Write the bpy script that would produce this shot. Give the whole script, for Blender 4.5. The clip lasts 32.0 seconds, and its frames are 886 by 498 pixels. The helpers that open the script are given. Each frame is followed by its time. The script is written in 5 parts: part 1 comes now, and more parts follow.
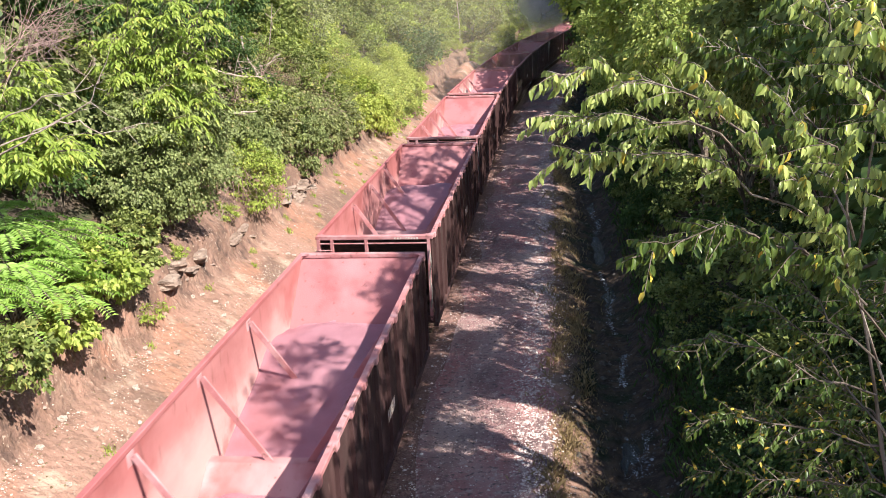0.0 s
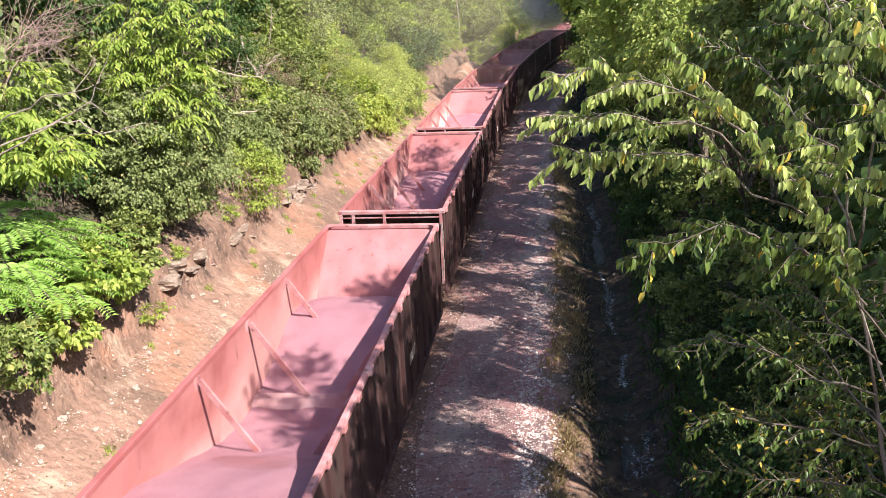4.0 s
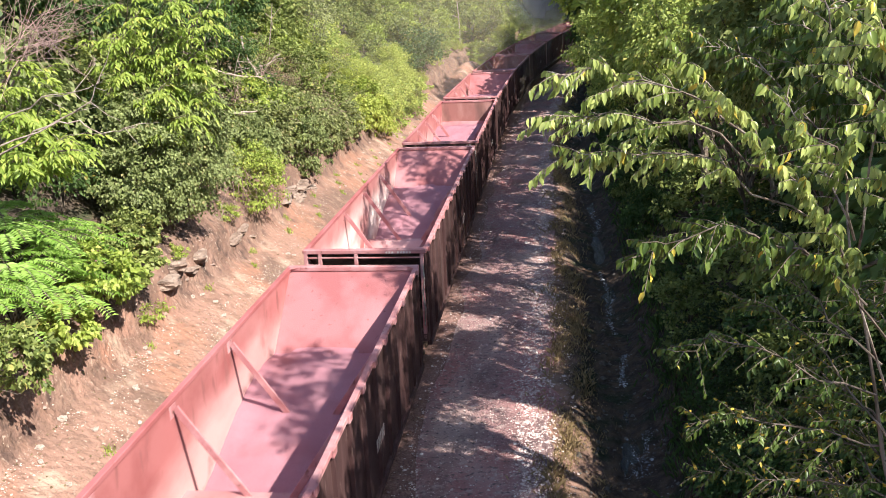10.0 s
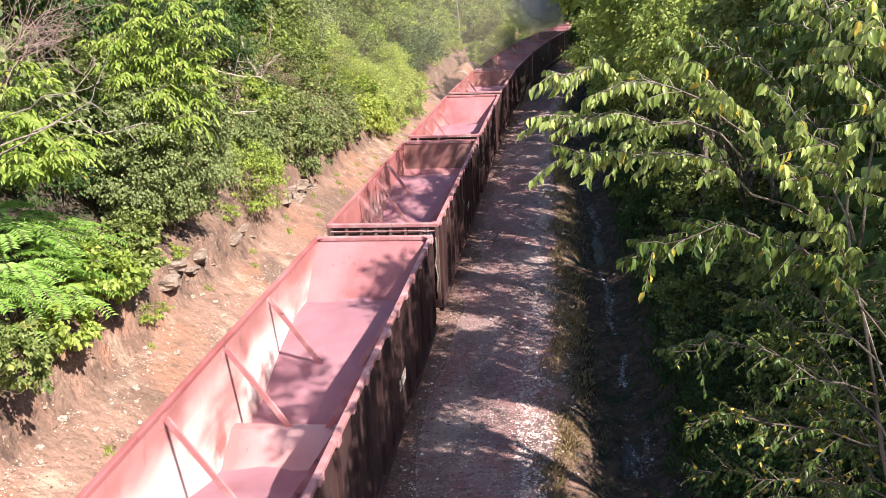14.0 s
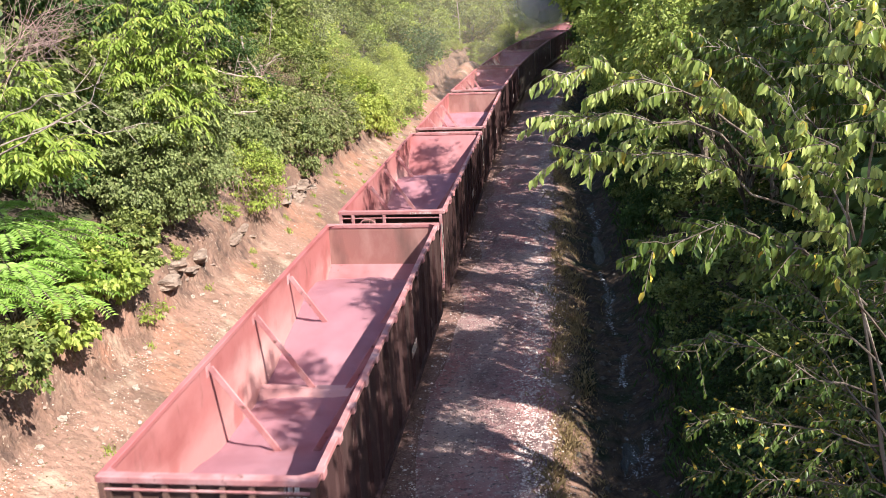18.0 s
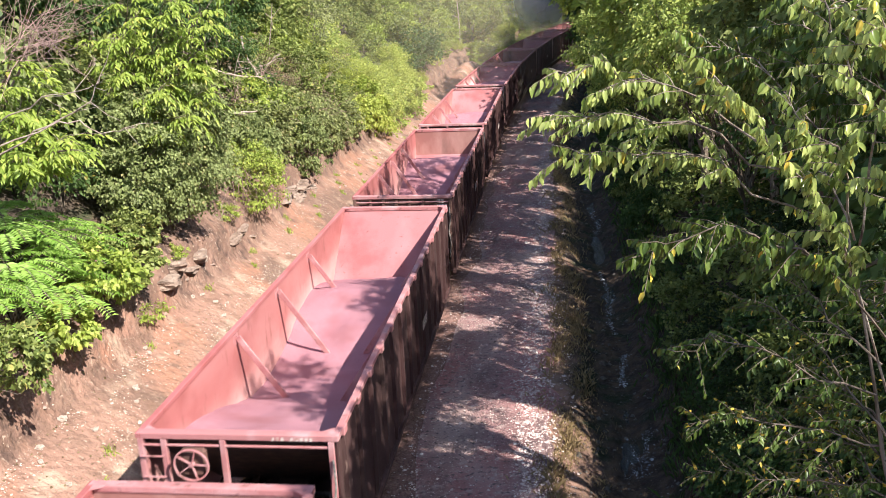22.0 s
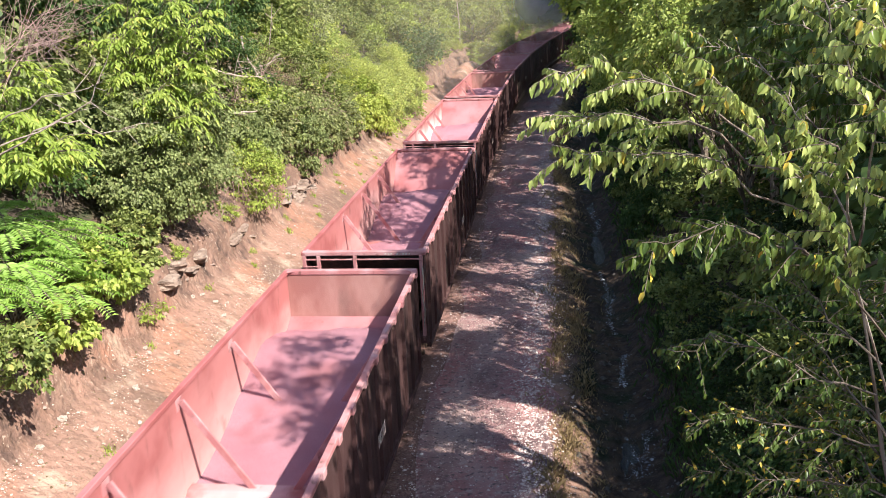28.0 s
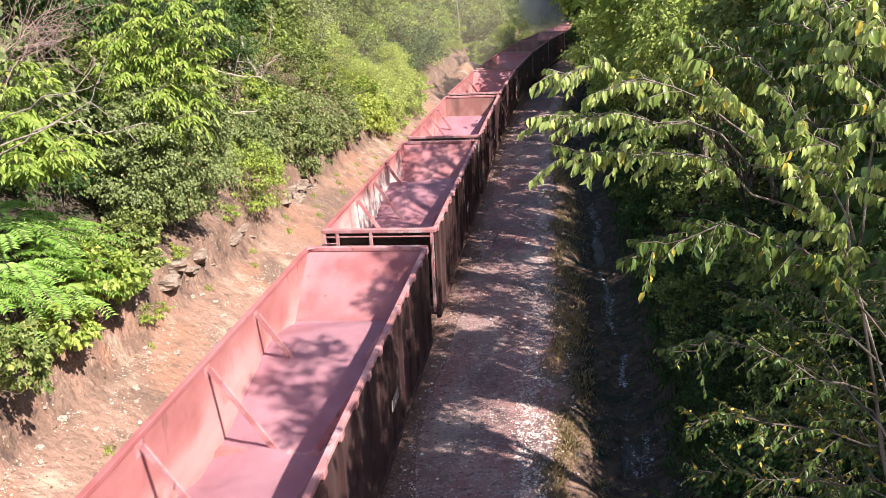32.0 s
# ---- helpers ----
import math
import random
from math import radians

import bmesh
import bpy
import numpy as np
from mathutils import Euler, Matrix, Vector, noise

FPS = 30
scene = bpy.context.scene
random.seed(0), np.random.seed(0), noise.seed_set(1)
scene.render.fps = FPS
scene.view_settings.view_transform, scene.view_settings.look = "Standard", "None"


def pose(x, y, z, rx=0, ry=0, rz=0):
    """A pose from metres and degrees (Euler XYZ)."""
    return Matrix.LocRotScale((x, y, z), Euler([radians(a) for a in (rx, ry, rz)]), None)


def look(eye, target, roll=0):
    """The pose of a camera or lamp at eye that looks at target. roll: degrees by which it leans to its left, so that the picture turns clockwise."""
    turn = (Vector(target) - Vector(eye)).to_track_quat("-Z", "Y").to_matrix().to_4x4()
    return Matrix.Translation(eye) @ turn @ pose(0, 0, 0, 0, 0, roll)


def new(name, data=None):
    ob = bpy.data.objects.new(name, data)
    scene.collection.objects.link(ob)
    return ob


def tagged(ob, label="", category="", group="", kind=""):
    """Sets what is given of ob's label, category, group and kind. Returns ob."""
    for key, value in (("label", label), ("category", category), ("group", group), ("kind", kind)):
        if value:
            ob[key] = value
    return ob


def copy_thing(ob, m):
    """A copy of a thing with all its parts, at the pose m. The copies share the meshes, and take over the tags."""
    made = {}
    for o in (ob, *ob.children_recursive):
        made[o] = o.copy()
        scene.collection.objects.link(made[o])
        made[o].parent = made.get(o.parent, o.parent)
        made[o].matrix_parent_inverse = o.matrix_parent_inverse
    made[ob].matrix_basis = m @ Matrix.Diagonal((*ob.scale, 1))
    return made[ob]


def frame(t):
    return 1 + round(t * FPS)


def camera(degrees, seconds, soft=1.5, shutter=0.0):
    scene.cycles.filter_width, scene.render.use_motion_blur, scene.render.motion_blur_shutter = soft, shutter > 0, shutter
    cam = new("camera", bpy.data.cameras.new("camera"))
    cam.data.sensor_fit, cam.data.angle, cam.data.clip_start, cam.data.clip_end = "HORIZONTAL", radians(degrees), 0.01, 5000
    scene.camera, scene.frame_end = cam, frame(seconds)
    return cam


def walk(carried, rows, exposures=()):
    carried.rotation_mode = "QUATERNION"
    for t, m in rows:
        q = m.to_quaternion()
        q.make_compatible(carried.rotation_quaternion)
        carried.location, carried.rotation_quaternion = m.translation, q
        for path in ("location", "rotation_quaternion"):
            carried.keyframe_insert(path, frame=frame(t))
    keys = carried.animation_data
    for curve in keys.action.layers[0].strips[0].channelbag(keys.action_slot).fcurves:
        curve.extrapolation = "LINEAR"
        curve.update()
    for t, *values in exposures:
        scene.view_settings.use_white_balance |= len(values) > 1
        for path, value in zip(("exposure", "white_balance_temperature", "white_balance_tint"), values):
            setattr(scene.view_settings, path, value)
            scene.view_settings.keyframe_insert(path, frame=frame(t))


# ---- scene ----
cam = camera(51.96, 32.0, soft=0.7, shutter=0.5)
EYE, AIM, LEAN = (4.981, 0.0, 10.063), (2.498, 19.033, 4.444), -2.611
walk(cam, [(0, look(EYE, AIM, LEAN)), (32, look(EYE, AIM, LEAN))], exposures=[(0, 1.21), (32, 1.21)])

# ---- world and sun ----
SUN = Vector((0.57, -0.40, 0.69)).normalized()
world = bpy.data.worlds.new("sky")
scene.world = world
world.use_nodes = True
sky = world.node_tree.nodes.new("ShaderNodeTexSky")
sky.sky_type = "NISHITA"
sky.sun_disc = False
sky.sun_elevation = math.asin(SUN.z)
sky.sun_rotation = math.atan2(SUN.x, SUN.y)
back = world.node_tree.nodes["Background"]
back.inputs["Strength"].default_value = 0.11
world.node_tree.links.new(sky.outputs["Color"], back.inputs["Color"])
lamp = new("sun", bpy.data.lights.new("sun", "SUN"))
lamp.data.energy, lamp.data.angle, lamp.data.color = 5.0, radians(0.6), (1.0, 0.93, 0.84)
lamp.matrix_world = look(SUN * 60, (0, 0, 0))

# ---- materials ----


def shader(name, rough=0.8, metal=0.0):
    m = bpy.data.materials.new(name)
    m.use_nodes = True
    b = m.node_tree.nodes["Principled BSDF"]
    b.inputs["Roughness"].default_value = rough
    b.inputs["Metallic"].default_value = metal
    b.inputs["Specular IOR Level"].default_value = 0.3
    return m, m.node_tree.nodes, m.node_tree.links, b


def link_in(links, node, key, value):
    if isinstance(value, bpy.types.NodeSocket):
        links.new(value, node.inputs[key])
    else:
        node.inputs[key].default_value = value


def mixed(nodes, links, fac, a, b):
    n = nodes.new("ShaderNodeMix")
    n.data_type = "RGBA"
    link_in(links, n, 0, fac)
    link_in(links, n, 6, a if isinstance(a, bpy.types.NodeSocket) else (*a, 1))
    link_in(links, n, 7, b if isinstance(b, bpy.types.NodeSocket) else (*b, 1))
    return n.outputs[2]


def noisy(nodes, links, vec, scale, lo=0.4, hi=0.6, detail=5, stretch=(1, 1, 1)):
    """Noise between 0 and 1, its contrast set by lo and hi."""
    mp = nodes.new("ShaderNodeMapping")
    mp.inputs["Scale"].default_value = stretch
    links.new(vec, mp.inputs["Vector"])
    n = nodes.new("ShaderNodeTexNoise")
    n.inputs["Scale"].default_value, n.inputs["Detail"].default_value = scale, detail
    links.new(mp.outputs[0], n.inputs["Vector"])
    r = nodes.new("ShaderNodeMapRange")
    r.inputs["From Min"].default_value, r.inputs["From Max"].default_value = lo, hi
    links.new(n.outputs["Fac"], r.inputs["Value"])
    return r.outputs[0]


def coords(nodes, links, spread=True):
    """Object coordinates, shifted by a random amount for each object."""
    c = nodes.new("ShaderNodeTexCoord")
    if not spread:
        return c.outputs["Object"]
    info = nodes.new("ShaderNodeObjectInfo")
    mul = nodes.new("ShaderNodeMath")
    mul.operation = "MULTIPLY"
    mul.inputs[1].default_value = 37.0
    links.new(info.outputs["Random"], mul.inputs[0])
    add = nodes.new("ShaderNodeVectorMath")
    links.new(c.outputs["Object"], add.inputs[0])
    links.new(mul.outputs[0], add.inputs[1])
    return add.outputs[0]


def bumped(nodes, links, b, height, strength, distance):
    n = nodes.new("ShaderNodeBump")
    n.inputs["Strength"].default_value, n.inputs["Distance"].default_value = strength, distance
    links.new(height, n.inputs["Height"])
    links.new(n.outputs[0], b.inputs["Normal"])


def stacked(nodes, links, vec, layers):
    col = layers[0]
    for c, scale, lo, hi, stretch in layers[1:]:
        col = mixed(nodes, links, noisy(nodes, links, vec, scale, lo, hi, 6, stretch), col, c)
    return col


def surface(name, layers, rough=0.85, metal=0.0, bump=(40, 0.4, 0.01), spread=True):
    """A base colour and layers of (colour, noise scale, lo, hi, stretch) laid over it, with fine relief."""
    m, nodes, links, b = shader(name, rough, metal)
    vec = coords(nodes, links, spread)
    links.new(stacked(nodes, links, vec, layers), b.inputs["Base Color"])
    bumped(nodes, links, b, noisy(nodes, links, vec, bump[0], 0.2, 0.8), bump[1], bump[2])
    return m


ONE = (1, 1, 1)
EARTH = [(0.274, 0.162, 0.124), ((0.288, 0.150, 0.104), 0.28, 0.48, 0.60, ONE), ((0.154, 0.098, 0.075), 0.33, 0.53, 0.62, (1, 1, 1.5)), ((0.384, 0.273, 0.208), 0.8, 0.54, 0.68, ONE), ((0.182, 0.109, 0.081), 1.7, 0.55, 0.68, ONE),
         ((0.230, 0.141, 0.106), 5, 0.54, 0.70, ONE), ((0.403, 0.300, 0.234), 8, 0.60, 0.72, ONE), ((0.182, 0.114, 0.085), 15, 0.62, 0.74, ONE)]
SCARP = [(0.15, 0.092, 0.07), ((0.24, 0.15, 0.115), 1.1, 0.45, 0.62, ONE), ((0.075, 0.048, 0.04), 2.2, 0.5, 0.64, ONE), ((0.34, 0.25, 0.195), 9, 0.6, 0.7, ONE)]
SOIL = [(0.05, 0.038, 0.03), ((0.095, 0.07, 0.05), 3, 0.45, 0.62, ONE), ((0.04, 0.05, 0.022), 1.2, 0.5, 0.65, ONE), ((0.2, 0.15, 0.1), 22, 0.6, 0.68, ONE)]
# wet ditch soil, with the shade under the canopy put into its colour
WET_SHADED = [(0.042, 0.028, 0.021), ((0.085, 0.055, 0.036), 3, 0.45, 0.62, ONE), ((0.02, 0.026, 0.010), 1.2, 0.5, 0.65, ONE), ((0.15, 0.11, 0.085), 22, 0.62, 0.69, ONE)]
BALLAST = [(0.20, 0.11, 0.095), ((0.30, 0.19, 0.16), 24, 0.5, 0.62, ONE), ((0.08, 0.05, 0.045), 30, 0.55, 0.66, ONE)]


def ground_material():
    """Earth on the bank, soil in the woods and the ditch, ballast on the line, by the offset from the line."""
    m, nodes, links, b = shader("bank earth, woodland soil and ballast", 0.95)
    vec = coords(nodes, links, False)
    at = nodes.new("ShaderNodeAttribute")
    at.attribute_name = "offset"
    wav = nodes.new("ShaderNodeMath")
    wav.operation = "MULTIPLY_ADD"
    links.new(noisy(nodes, links, vec, 0.9, 0.2, 0.8), wav.inputs[0])
    wav.inputs[1].default_value = 1.6
    links.new(at.outputs["Fac"], wav.inputs[2])
    col = stacked(nodes, links, vec, EARTH)
    # right of the road the soil colour also carries the canopy shade
    for lo, hi, layers in ((-5.0, -5.7, SCARP), (-6.6, -7.6, SOIL), (5.6, 6.4, WET_SHADED)):
        r = nodes.new("ShaderNodeMapRange")
        r.inputs["From Min"].default_value, r.inputs["From Max"].default_value = lo, hi
        links.new(wav.outputs[0], r.inputs["Value"])
        col = mixed(nodes, links, r.outputs[0], col, stacked(nodes, links, vec, layers))
    near = nodes.new("ShaderNodeMath")
    near.operation = "ABSOLUTE"
    links.new(at.outputs["Fac"], near.inputs[0])
    r = nodes.new("ShaderNodeMapRange")
    r.inputs["From Min"].default_value, r.inputs["From Max"].default_value = 3.0, 2.3
    links.new(near.outputs[0], r.inputs["Value"])
    col = mixed(nodes, links, r.outputs[0], col, stacked(nodes, links, vec, BALLAST))
    links.new(col, b.inputs["Base Color"])
    bumped(nodes, links, b, noisy(nodes, links, vec, 5, 0.25, 0.75, 4), 0.9, 0.09)
    return m


M = {}
M["dust_red"] = surface("dusty red paint", [(0.342, 0.115, 0.118), ((0.281, 0.083, 0.082), 1.1, 0.42, 0.62, ONE), ((0.408, 0.179, 0.183), 0.6, 0.48, 0.70, (1, 0.3, 1.3)),
                        ((0.235, 0.075, 0.072), 6, 0.64, 0.74, (1, 1, 0.4)), ((0.153, 0.066, 0.062), 22, 0.70, 0.76, ONE)], 0.8)


def wall_material(name, dusty):
    """Red paint above, with pale ore dust that clings to the lower wall in an uneven drift."""
    m, nodes, links, b = shader(name, 0.78)
    vec = coords(nodes, links)
    paint = stacked(nodes, links, vec, [(0.35, 0.125, 0.122), ((0.27, 0.085, 0.082), 0.9, 0.46, 0.64, ONE), ((0.42, 0.185, 0.18), 0.5, 0.46, 0.66, (1, 0.4, 1)), ((0.24, 0.09, 0.085), 3.5, 0.60, 0.72, (1, 1, 0.3))])
    dust = stacked(nodes, links, vec, [(0.46, 0.22, 0.215), ((0.76, 0.62, 0.59) if dusty else (0.54, 0.33, 0.315), 0.7, 0.34 if dusty else 0.42, 0.5 if dusty else 0.62, (1, 0.35, 0.8)), ((0.36, 0.14, 0.135), 1.6, 0.58, 0.70, (1, 0.6, 0.5))])
    sep = nodes.new("ShaderNodeSeparateXYZ")
    links.new(nodes["Texture Coordinate"].outputs["Object"], sep.inputs[0])
    add = nodes.new("ShaderNodeMath")
    add.operation = "MULTIPLY_ADD"
    links.new(noisy(nodes, links, vec, 0.45, 0.25, 0.75, 5, (1, 0.6, 1)), add.inputs[0])
    add.inputs[1].default_value = 1.1 if dusty else 1.7
    links.new(sep.outputs[2], add.inputs[2])
    r = nodes.new("ShaderNodeMapRange")
    r.interpolation_type = "SMOOTHSTEP"
    for key, value in (("From Min", 3.85), ("From Max", 2.7)):
        r.inputs[key].default_value = value
    links.new(add.outputs[0], r.inputs["Value"])
    links.new(mixed(nodes, links, r.outputs[0], paint, dust), b.inputs["Base Color"])
    bumped(nodes, links, b, noisy(nodes, links, vec, 7, 0.2, 0.8), 0.25, 0.02)
    return m


M["dust_wall"] = wall_material("red side wall with clinging dust", False)
M["dust_drift"] = wall_material("red side wall with whitish dust", True)
M["dust_slope"] = surface("dusty slope sheet", [(0.339, 0.140, 0.150), ((0.275, 0.097, 0.102), 0.9, 0.46, 0.64, ONE), ((0.395, 0.190, 0.204), 0.6, 0.48, 0.68, (1, 0.4, 1)), ((0.221, 0.085, 0.084), 7, 0.64, 0.74, ONE)], 0.82)
M["dust_pale"] = surface("pale dusty steel", [(0.36, 0.16, 0.16), ((0.50, 0.31, 0.315), 0.55, 0.42, 0.62, (1, 0.5, 1)), ((0.316, 0.108, 0.103), 0.9, 0.52, 0.66, ONE),
                         ((0.224, 0.094, 0.082), 14, 0.68, 0.75, ONE)], 0.75)
# rust brown steel, its base taken darker to stand for tree shade
M["rust_side"] = surface("rusty brown side steel, darkened for shade", [(0.056, 0.026, 0.026), ((0.10, 0.054, 0.051), 2.0, 0.52, 0.68, (1, 1.6, 0.25)), ((0.055, 0.032, 0.03), 1.4, 0.5, 0.68, (1, 1, 0.3)),
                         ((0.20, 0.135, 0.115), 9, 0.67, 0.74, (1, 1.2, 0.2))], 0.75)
M["end_dark"] = surface("dull brown end steel", [(0.128, 0.068, 0.056), ((0.256, 0.152, 0.128), 2.4, 0.5, 0.7, ONE), ((0.048, 0.032, 0.028), 1.2, 0.5, 0.7, (1, 1, 0.4))], 0.8)
M["end_dusty"] = surface("dusty brown end steel", [(0.27, 0.125, 0.112), ((0.36, 0.20, 0.18), 1.4, 0.46, 0.66, (1, 1, 0.5)), ((0.15, 0.085, 0.075), 0.9, 0.52, 0.66, (1, 1, 0.3))], 0.8)
M["rail_pink"] = surface("dust coated top rail", [(0.372, 0.157, 0.162), ((0.450, 0.258, 0.266), 2.2, 0.45, 0.65, ONE), ((0.186, 0.086, 0.080), 5, 0.62, 0.7, ONE)], 0.8)
M["ore"] = surface("reddish purple ore pellets", [(0.339, 0.161, 0.196), ((0.385, 0.193, 0.230), 0.9, 0.4, 0.62, ONE), ((0.257, 0.114, 0.139), 60, 0.54, 0.66, ONE), ((0.293, 0.122, 0.139), 0.6, 0.55, 0.68, ONE), ((0.450, 0.271, 0.306), 90, 0.64, 0.72, ONE)], 0.9, 0, (80, 0.6, 0.02))
M["steel"] = surface("dark grimy steel", [(0.05, 0.04, 0.038), ((0.12, 0.08, 0.065), 5, 0.45, 0.65, ONE)], 0.6, 0.3)
M["rail_steel"] = surface("worn rail steel", [(0.30, 0.27, 0.25), ((0.13, 0.075, 0.05), 9, 0.45, 0.6, ONE)], 0.35, 0.8)
M["tread"] = surface("polished wheel steel", [(0.25, 0.22, 0.2), ((0.12, 0.08, 0.06), 8, 0.5, 0.6, ONE)], 0.4, 0.8)
M["white"] = surface("worn white stencil paint", [(0.50, 0.44, 0.41), ((0.35, 0.2, 0.18), 18, 0.5, 0.62, ONE)], 0.7)
M["stencil"] = surface("white stencil paint", [(0.72, 0.68, 0.65), ((0.5, 0.38, 0.35), 14, 0.52, 0.64, ONE)], 0.7)
M["hose"] = surface("grey rubber hose", [(0.30, 0.28, 0.26), ((0.16, 0.14, 0.13), 12, 0.45, 0.6, ONE)], 0.6)
M["sleeper"] = surface("creosoted sleeper wood", [(0.07, 0.05, 0.04), ((0.16, 0.10, 0.08), 6, 0.45, 0.65, (4, 1, 1))], 0.9)
M["ground"] = ground_material()
M["gravel"] = surface("grey gravel with red dust", [(0.305, 0.172, 0.17), ((0.34, 0.15, 0.145), 0.5, 0.45, 0.6, (1, 0.5, 1)), ((0.37, 0.265, 0.25), 0.55, 0.50, 0.64, (1, 0.3, 1)), ((0.15, 0.095, 0.095), 0.7, 0.52, 0.66, (1, 0.35, 1)),
                       ((0.38, 0.28, 0.26), 4, 0.54, 0.68, ONE), ((0.11, 0.078, 0.08), 9, 0.56, 0.68, ONE), ((0.58, 0.48, 0.44), 22, 0.62, 0.69, ONE)], 0.75, 0, (18, 0.9, 0.06), False)
# whitish colour painted for the sky's reflection on the ditch water
M["sky_glint"] = surface("pale flecks for sky glints", [(0.50, 0.52, 0.55), ((0.16, 0.17, 0.19), 5, 0.42, 0.58, ONE)], 0.15)
M["stone"] = surface("buff sandstone", [(0.25, 0.18, 0.145), ((0.36, 0.28, 0.23), 1.2, 0.45, 0.62, ONE), ((0.14, 0.10, 0.08), 1.6, 0.54, 0.68, (1, 1, 1.8)), ((0.10, 0.08, 0.065), 8, 0.6, 0.72, ONE)], 0.9, 0, (9, 0.8, 0.05))
M["wet_stone"] = surface("wet dark rubble", [(0.07, 0.06, 0.05), ((0.15, 0.13, 0.11), 5, 0.5, 0.64, ONE)], 0.35)
M["chip"] = surface("pale stone chips", [(0.60, 0.50, 0.46), ((0.28, 0.19, 0.18), 5, 0.45, 0.6, ONE), ((0.72, 0.64, 0.60), 9, 0.55, 0.65, ONE)], 0.5)
M["pebble"] = surface("pale dusty stones", [(0.450, 0.378, 0.324), ((0.306, 0.216, 0.180), 6, 0.45, 0.6, ONE)], 0.9)
M["bark"] = surface("grey brown bark", [(0.17, 0.135, 0.105), ((0.28, 0.24, 0.20), 6, 0.45, 0.62, (1, 1, 0.3)), ((0.08, 0.06, 0.05), 14, 0.5, 0.62, (1, 1, 0.3))], 0.9, 0, (30, 0.8, 0.02))
M["bark_dark"] = surface("dark thin bark", [(0.085, 0.066, 0.05), ((0.15, 0.12, 0.10), 8, 0.45, 0.62, (1, 1, 0.3))], 0.9)
M["twig"] = surface("pale grey dead wood", [(0.40, 0.33, 0.28), ((0.26, 0.2, 0.17), 9, 0.45, 0.6, ONE)], 0.85)
M["dead_pink"] = surface("dusty dead twigs", [(0.38, 0.26, 0.23), ((0.2, 0.14, 0.12), 7, 0.45, 0.6, ONE)], 0.9)
m, nodes, links, b = shader("ditch water", 0.04)
b.inputs["Base Color"].default_value = (0.025, 0.022, 0.018, 1)
b.inputs["Specular IOR Level"].default_value = 0.6
bumped(nodes, links, b, noisy(nodes, links, coords(nodes, links, False), 16, 0.2, 0.8), 0.8, 0.06)
M["water"] = m


def leaf_material(name, dark, light, tint, rough=0.5, glow=0.35):
    """Leaves: each one its own shade between dark and light, a few of them tinted; light passes through."""
    m, nodes, links, b = shader(name, rough)
    g = nodes.new("ShaderNodeNewGeometry")
    col = mixed(nodes, links, g.outputs["Random Per Island"], dark, light)
    r = nodes.new("ShaderNodeMapRange")
    r.inputs["From Min"].default_value, r.inputs["From Max"].default_value = 0.955, 0.975
    links.new(g.outputs["Random Per Island"], r.inputs["Value"])
    col = mixed(nodes, links, r.outputs[0], col, tint)
    col = mixed(nodes, links, noisy(nodes, links, coords(nodes, links), 0.9, 0.35, 0.7), col, mixed(nodes, links, 0.45, col, dark))
    links.new(col, b.inputs["Base Color"])
    t = nodes.new("ShaderNodeBsdfTranslucent")
    links.new(mixed(nodes, links, 0.35, col, light), t.inputs["Color"])
    mx = nodes.new("ShaderNodeMixShader")
    mx.inputs[0].default_value = glow
    links.new(b.outputs[0], mx.inputs[1])
    links.new(t.outputs[0], mx.inputs[2])
    links.new(mx.outputs[0], nodes["Material Output"].inputs["Surface"])
    return m


M["leaf_mid"] = leaf_material("mid green leaves", (0.07, 0.105, 0.02), (0.36, 0.405, 0.13), (0.45, 0.40, 0.13))
M["leaf_bright"] = leaf_material("bright yellow green leaves", (0.16, 0.23, 0.03), (0.46, 0.53, 0.13), (0.50, 0.46, 0.12))
M["leaf_grey"] = leaf_material("dusty grey green vine leaves", (0.12, 0.15, 0.05), (0.35, 0.41, 0.165), (0.38, 0.34, 0.16))
# deep green, kept dark so that hollows and understorey look shaded
M["leaf_dark"] = leaf_material("deep green leaves partly darkened for shade", (0.04, 0.08, 0.02), (0.11, 0.18, 0.05), (0.26, 0.22, 0.05))
# near black leaf colour that carries the deep shade beside the ditch
M["leaf_shade"] = leaf_material("leaves coloured dark for deep shade", (0.014, 0.028, 0.007), (0.055, 0.085, 0.024), (0.45, 0.36, 0.07))
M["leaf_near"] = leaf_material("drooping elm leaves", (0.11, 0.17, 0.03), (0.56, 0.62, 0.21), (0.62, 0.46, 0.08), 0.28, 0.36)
# darker copy of the elm leaves, shade put into the colour
M["leaf_near_shaded"] = leaf_material("elm leaves in a painted shade tone", (0.03, 0.062, 0.011), (0.165, 0.225, 0.05), (0.62, 0.48, 0.08), 0.34, 0.34)
M["leaf_spray"] = leaf_material("long yellow green leaflets", (0.16, 0.24, 0.035), (0.42, 0.50, 0.11), (0.50, 0.46, 0.12), 0.42, 0.4)
M["leaf_lime"] = leaf_material("sumac leaflets", (0.21, 0.37, 0.06), (0.42, 0.58, 0.16), (0.42, 0.52, 0.13), 0.45, 0.42)
M["leaf_yellow"] = leaf_material("yellowing leaves", (0.42, 0.27, 0.03), (0.55, 0.40, 0.08), (0.5, 0.22, 0.03))
M["leaf_weed"] = leaf_material("yellow green weed leaves", (0.24, 0.30, 0.05), (0.56, 0.60, 0.16), (0.56, 0.50, 0.15))
M["leaf_sun"] = leaf_material("small sunlit elm leaves", (0.12, 0.18, 0.03), (0.46, 0.52, 0.15), (0.62, 0.54, 0.15), 0.35, 0.42)
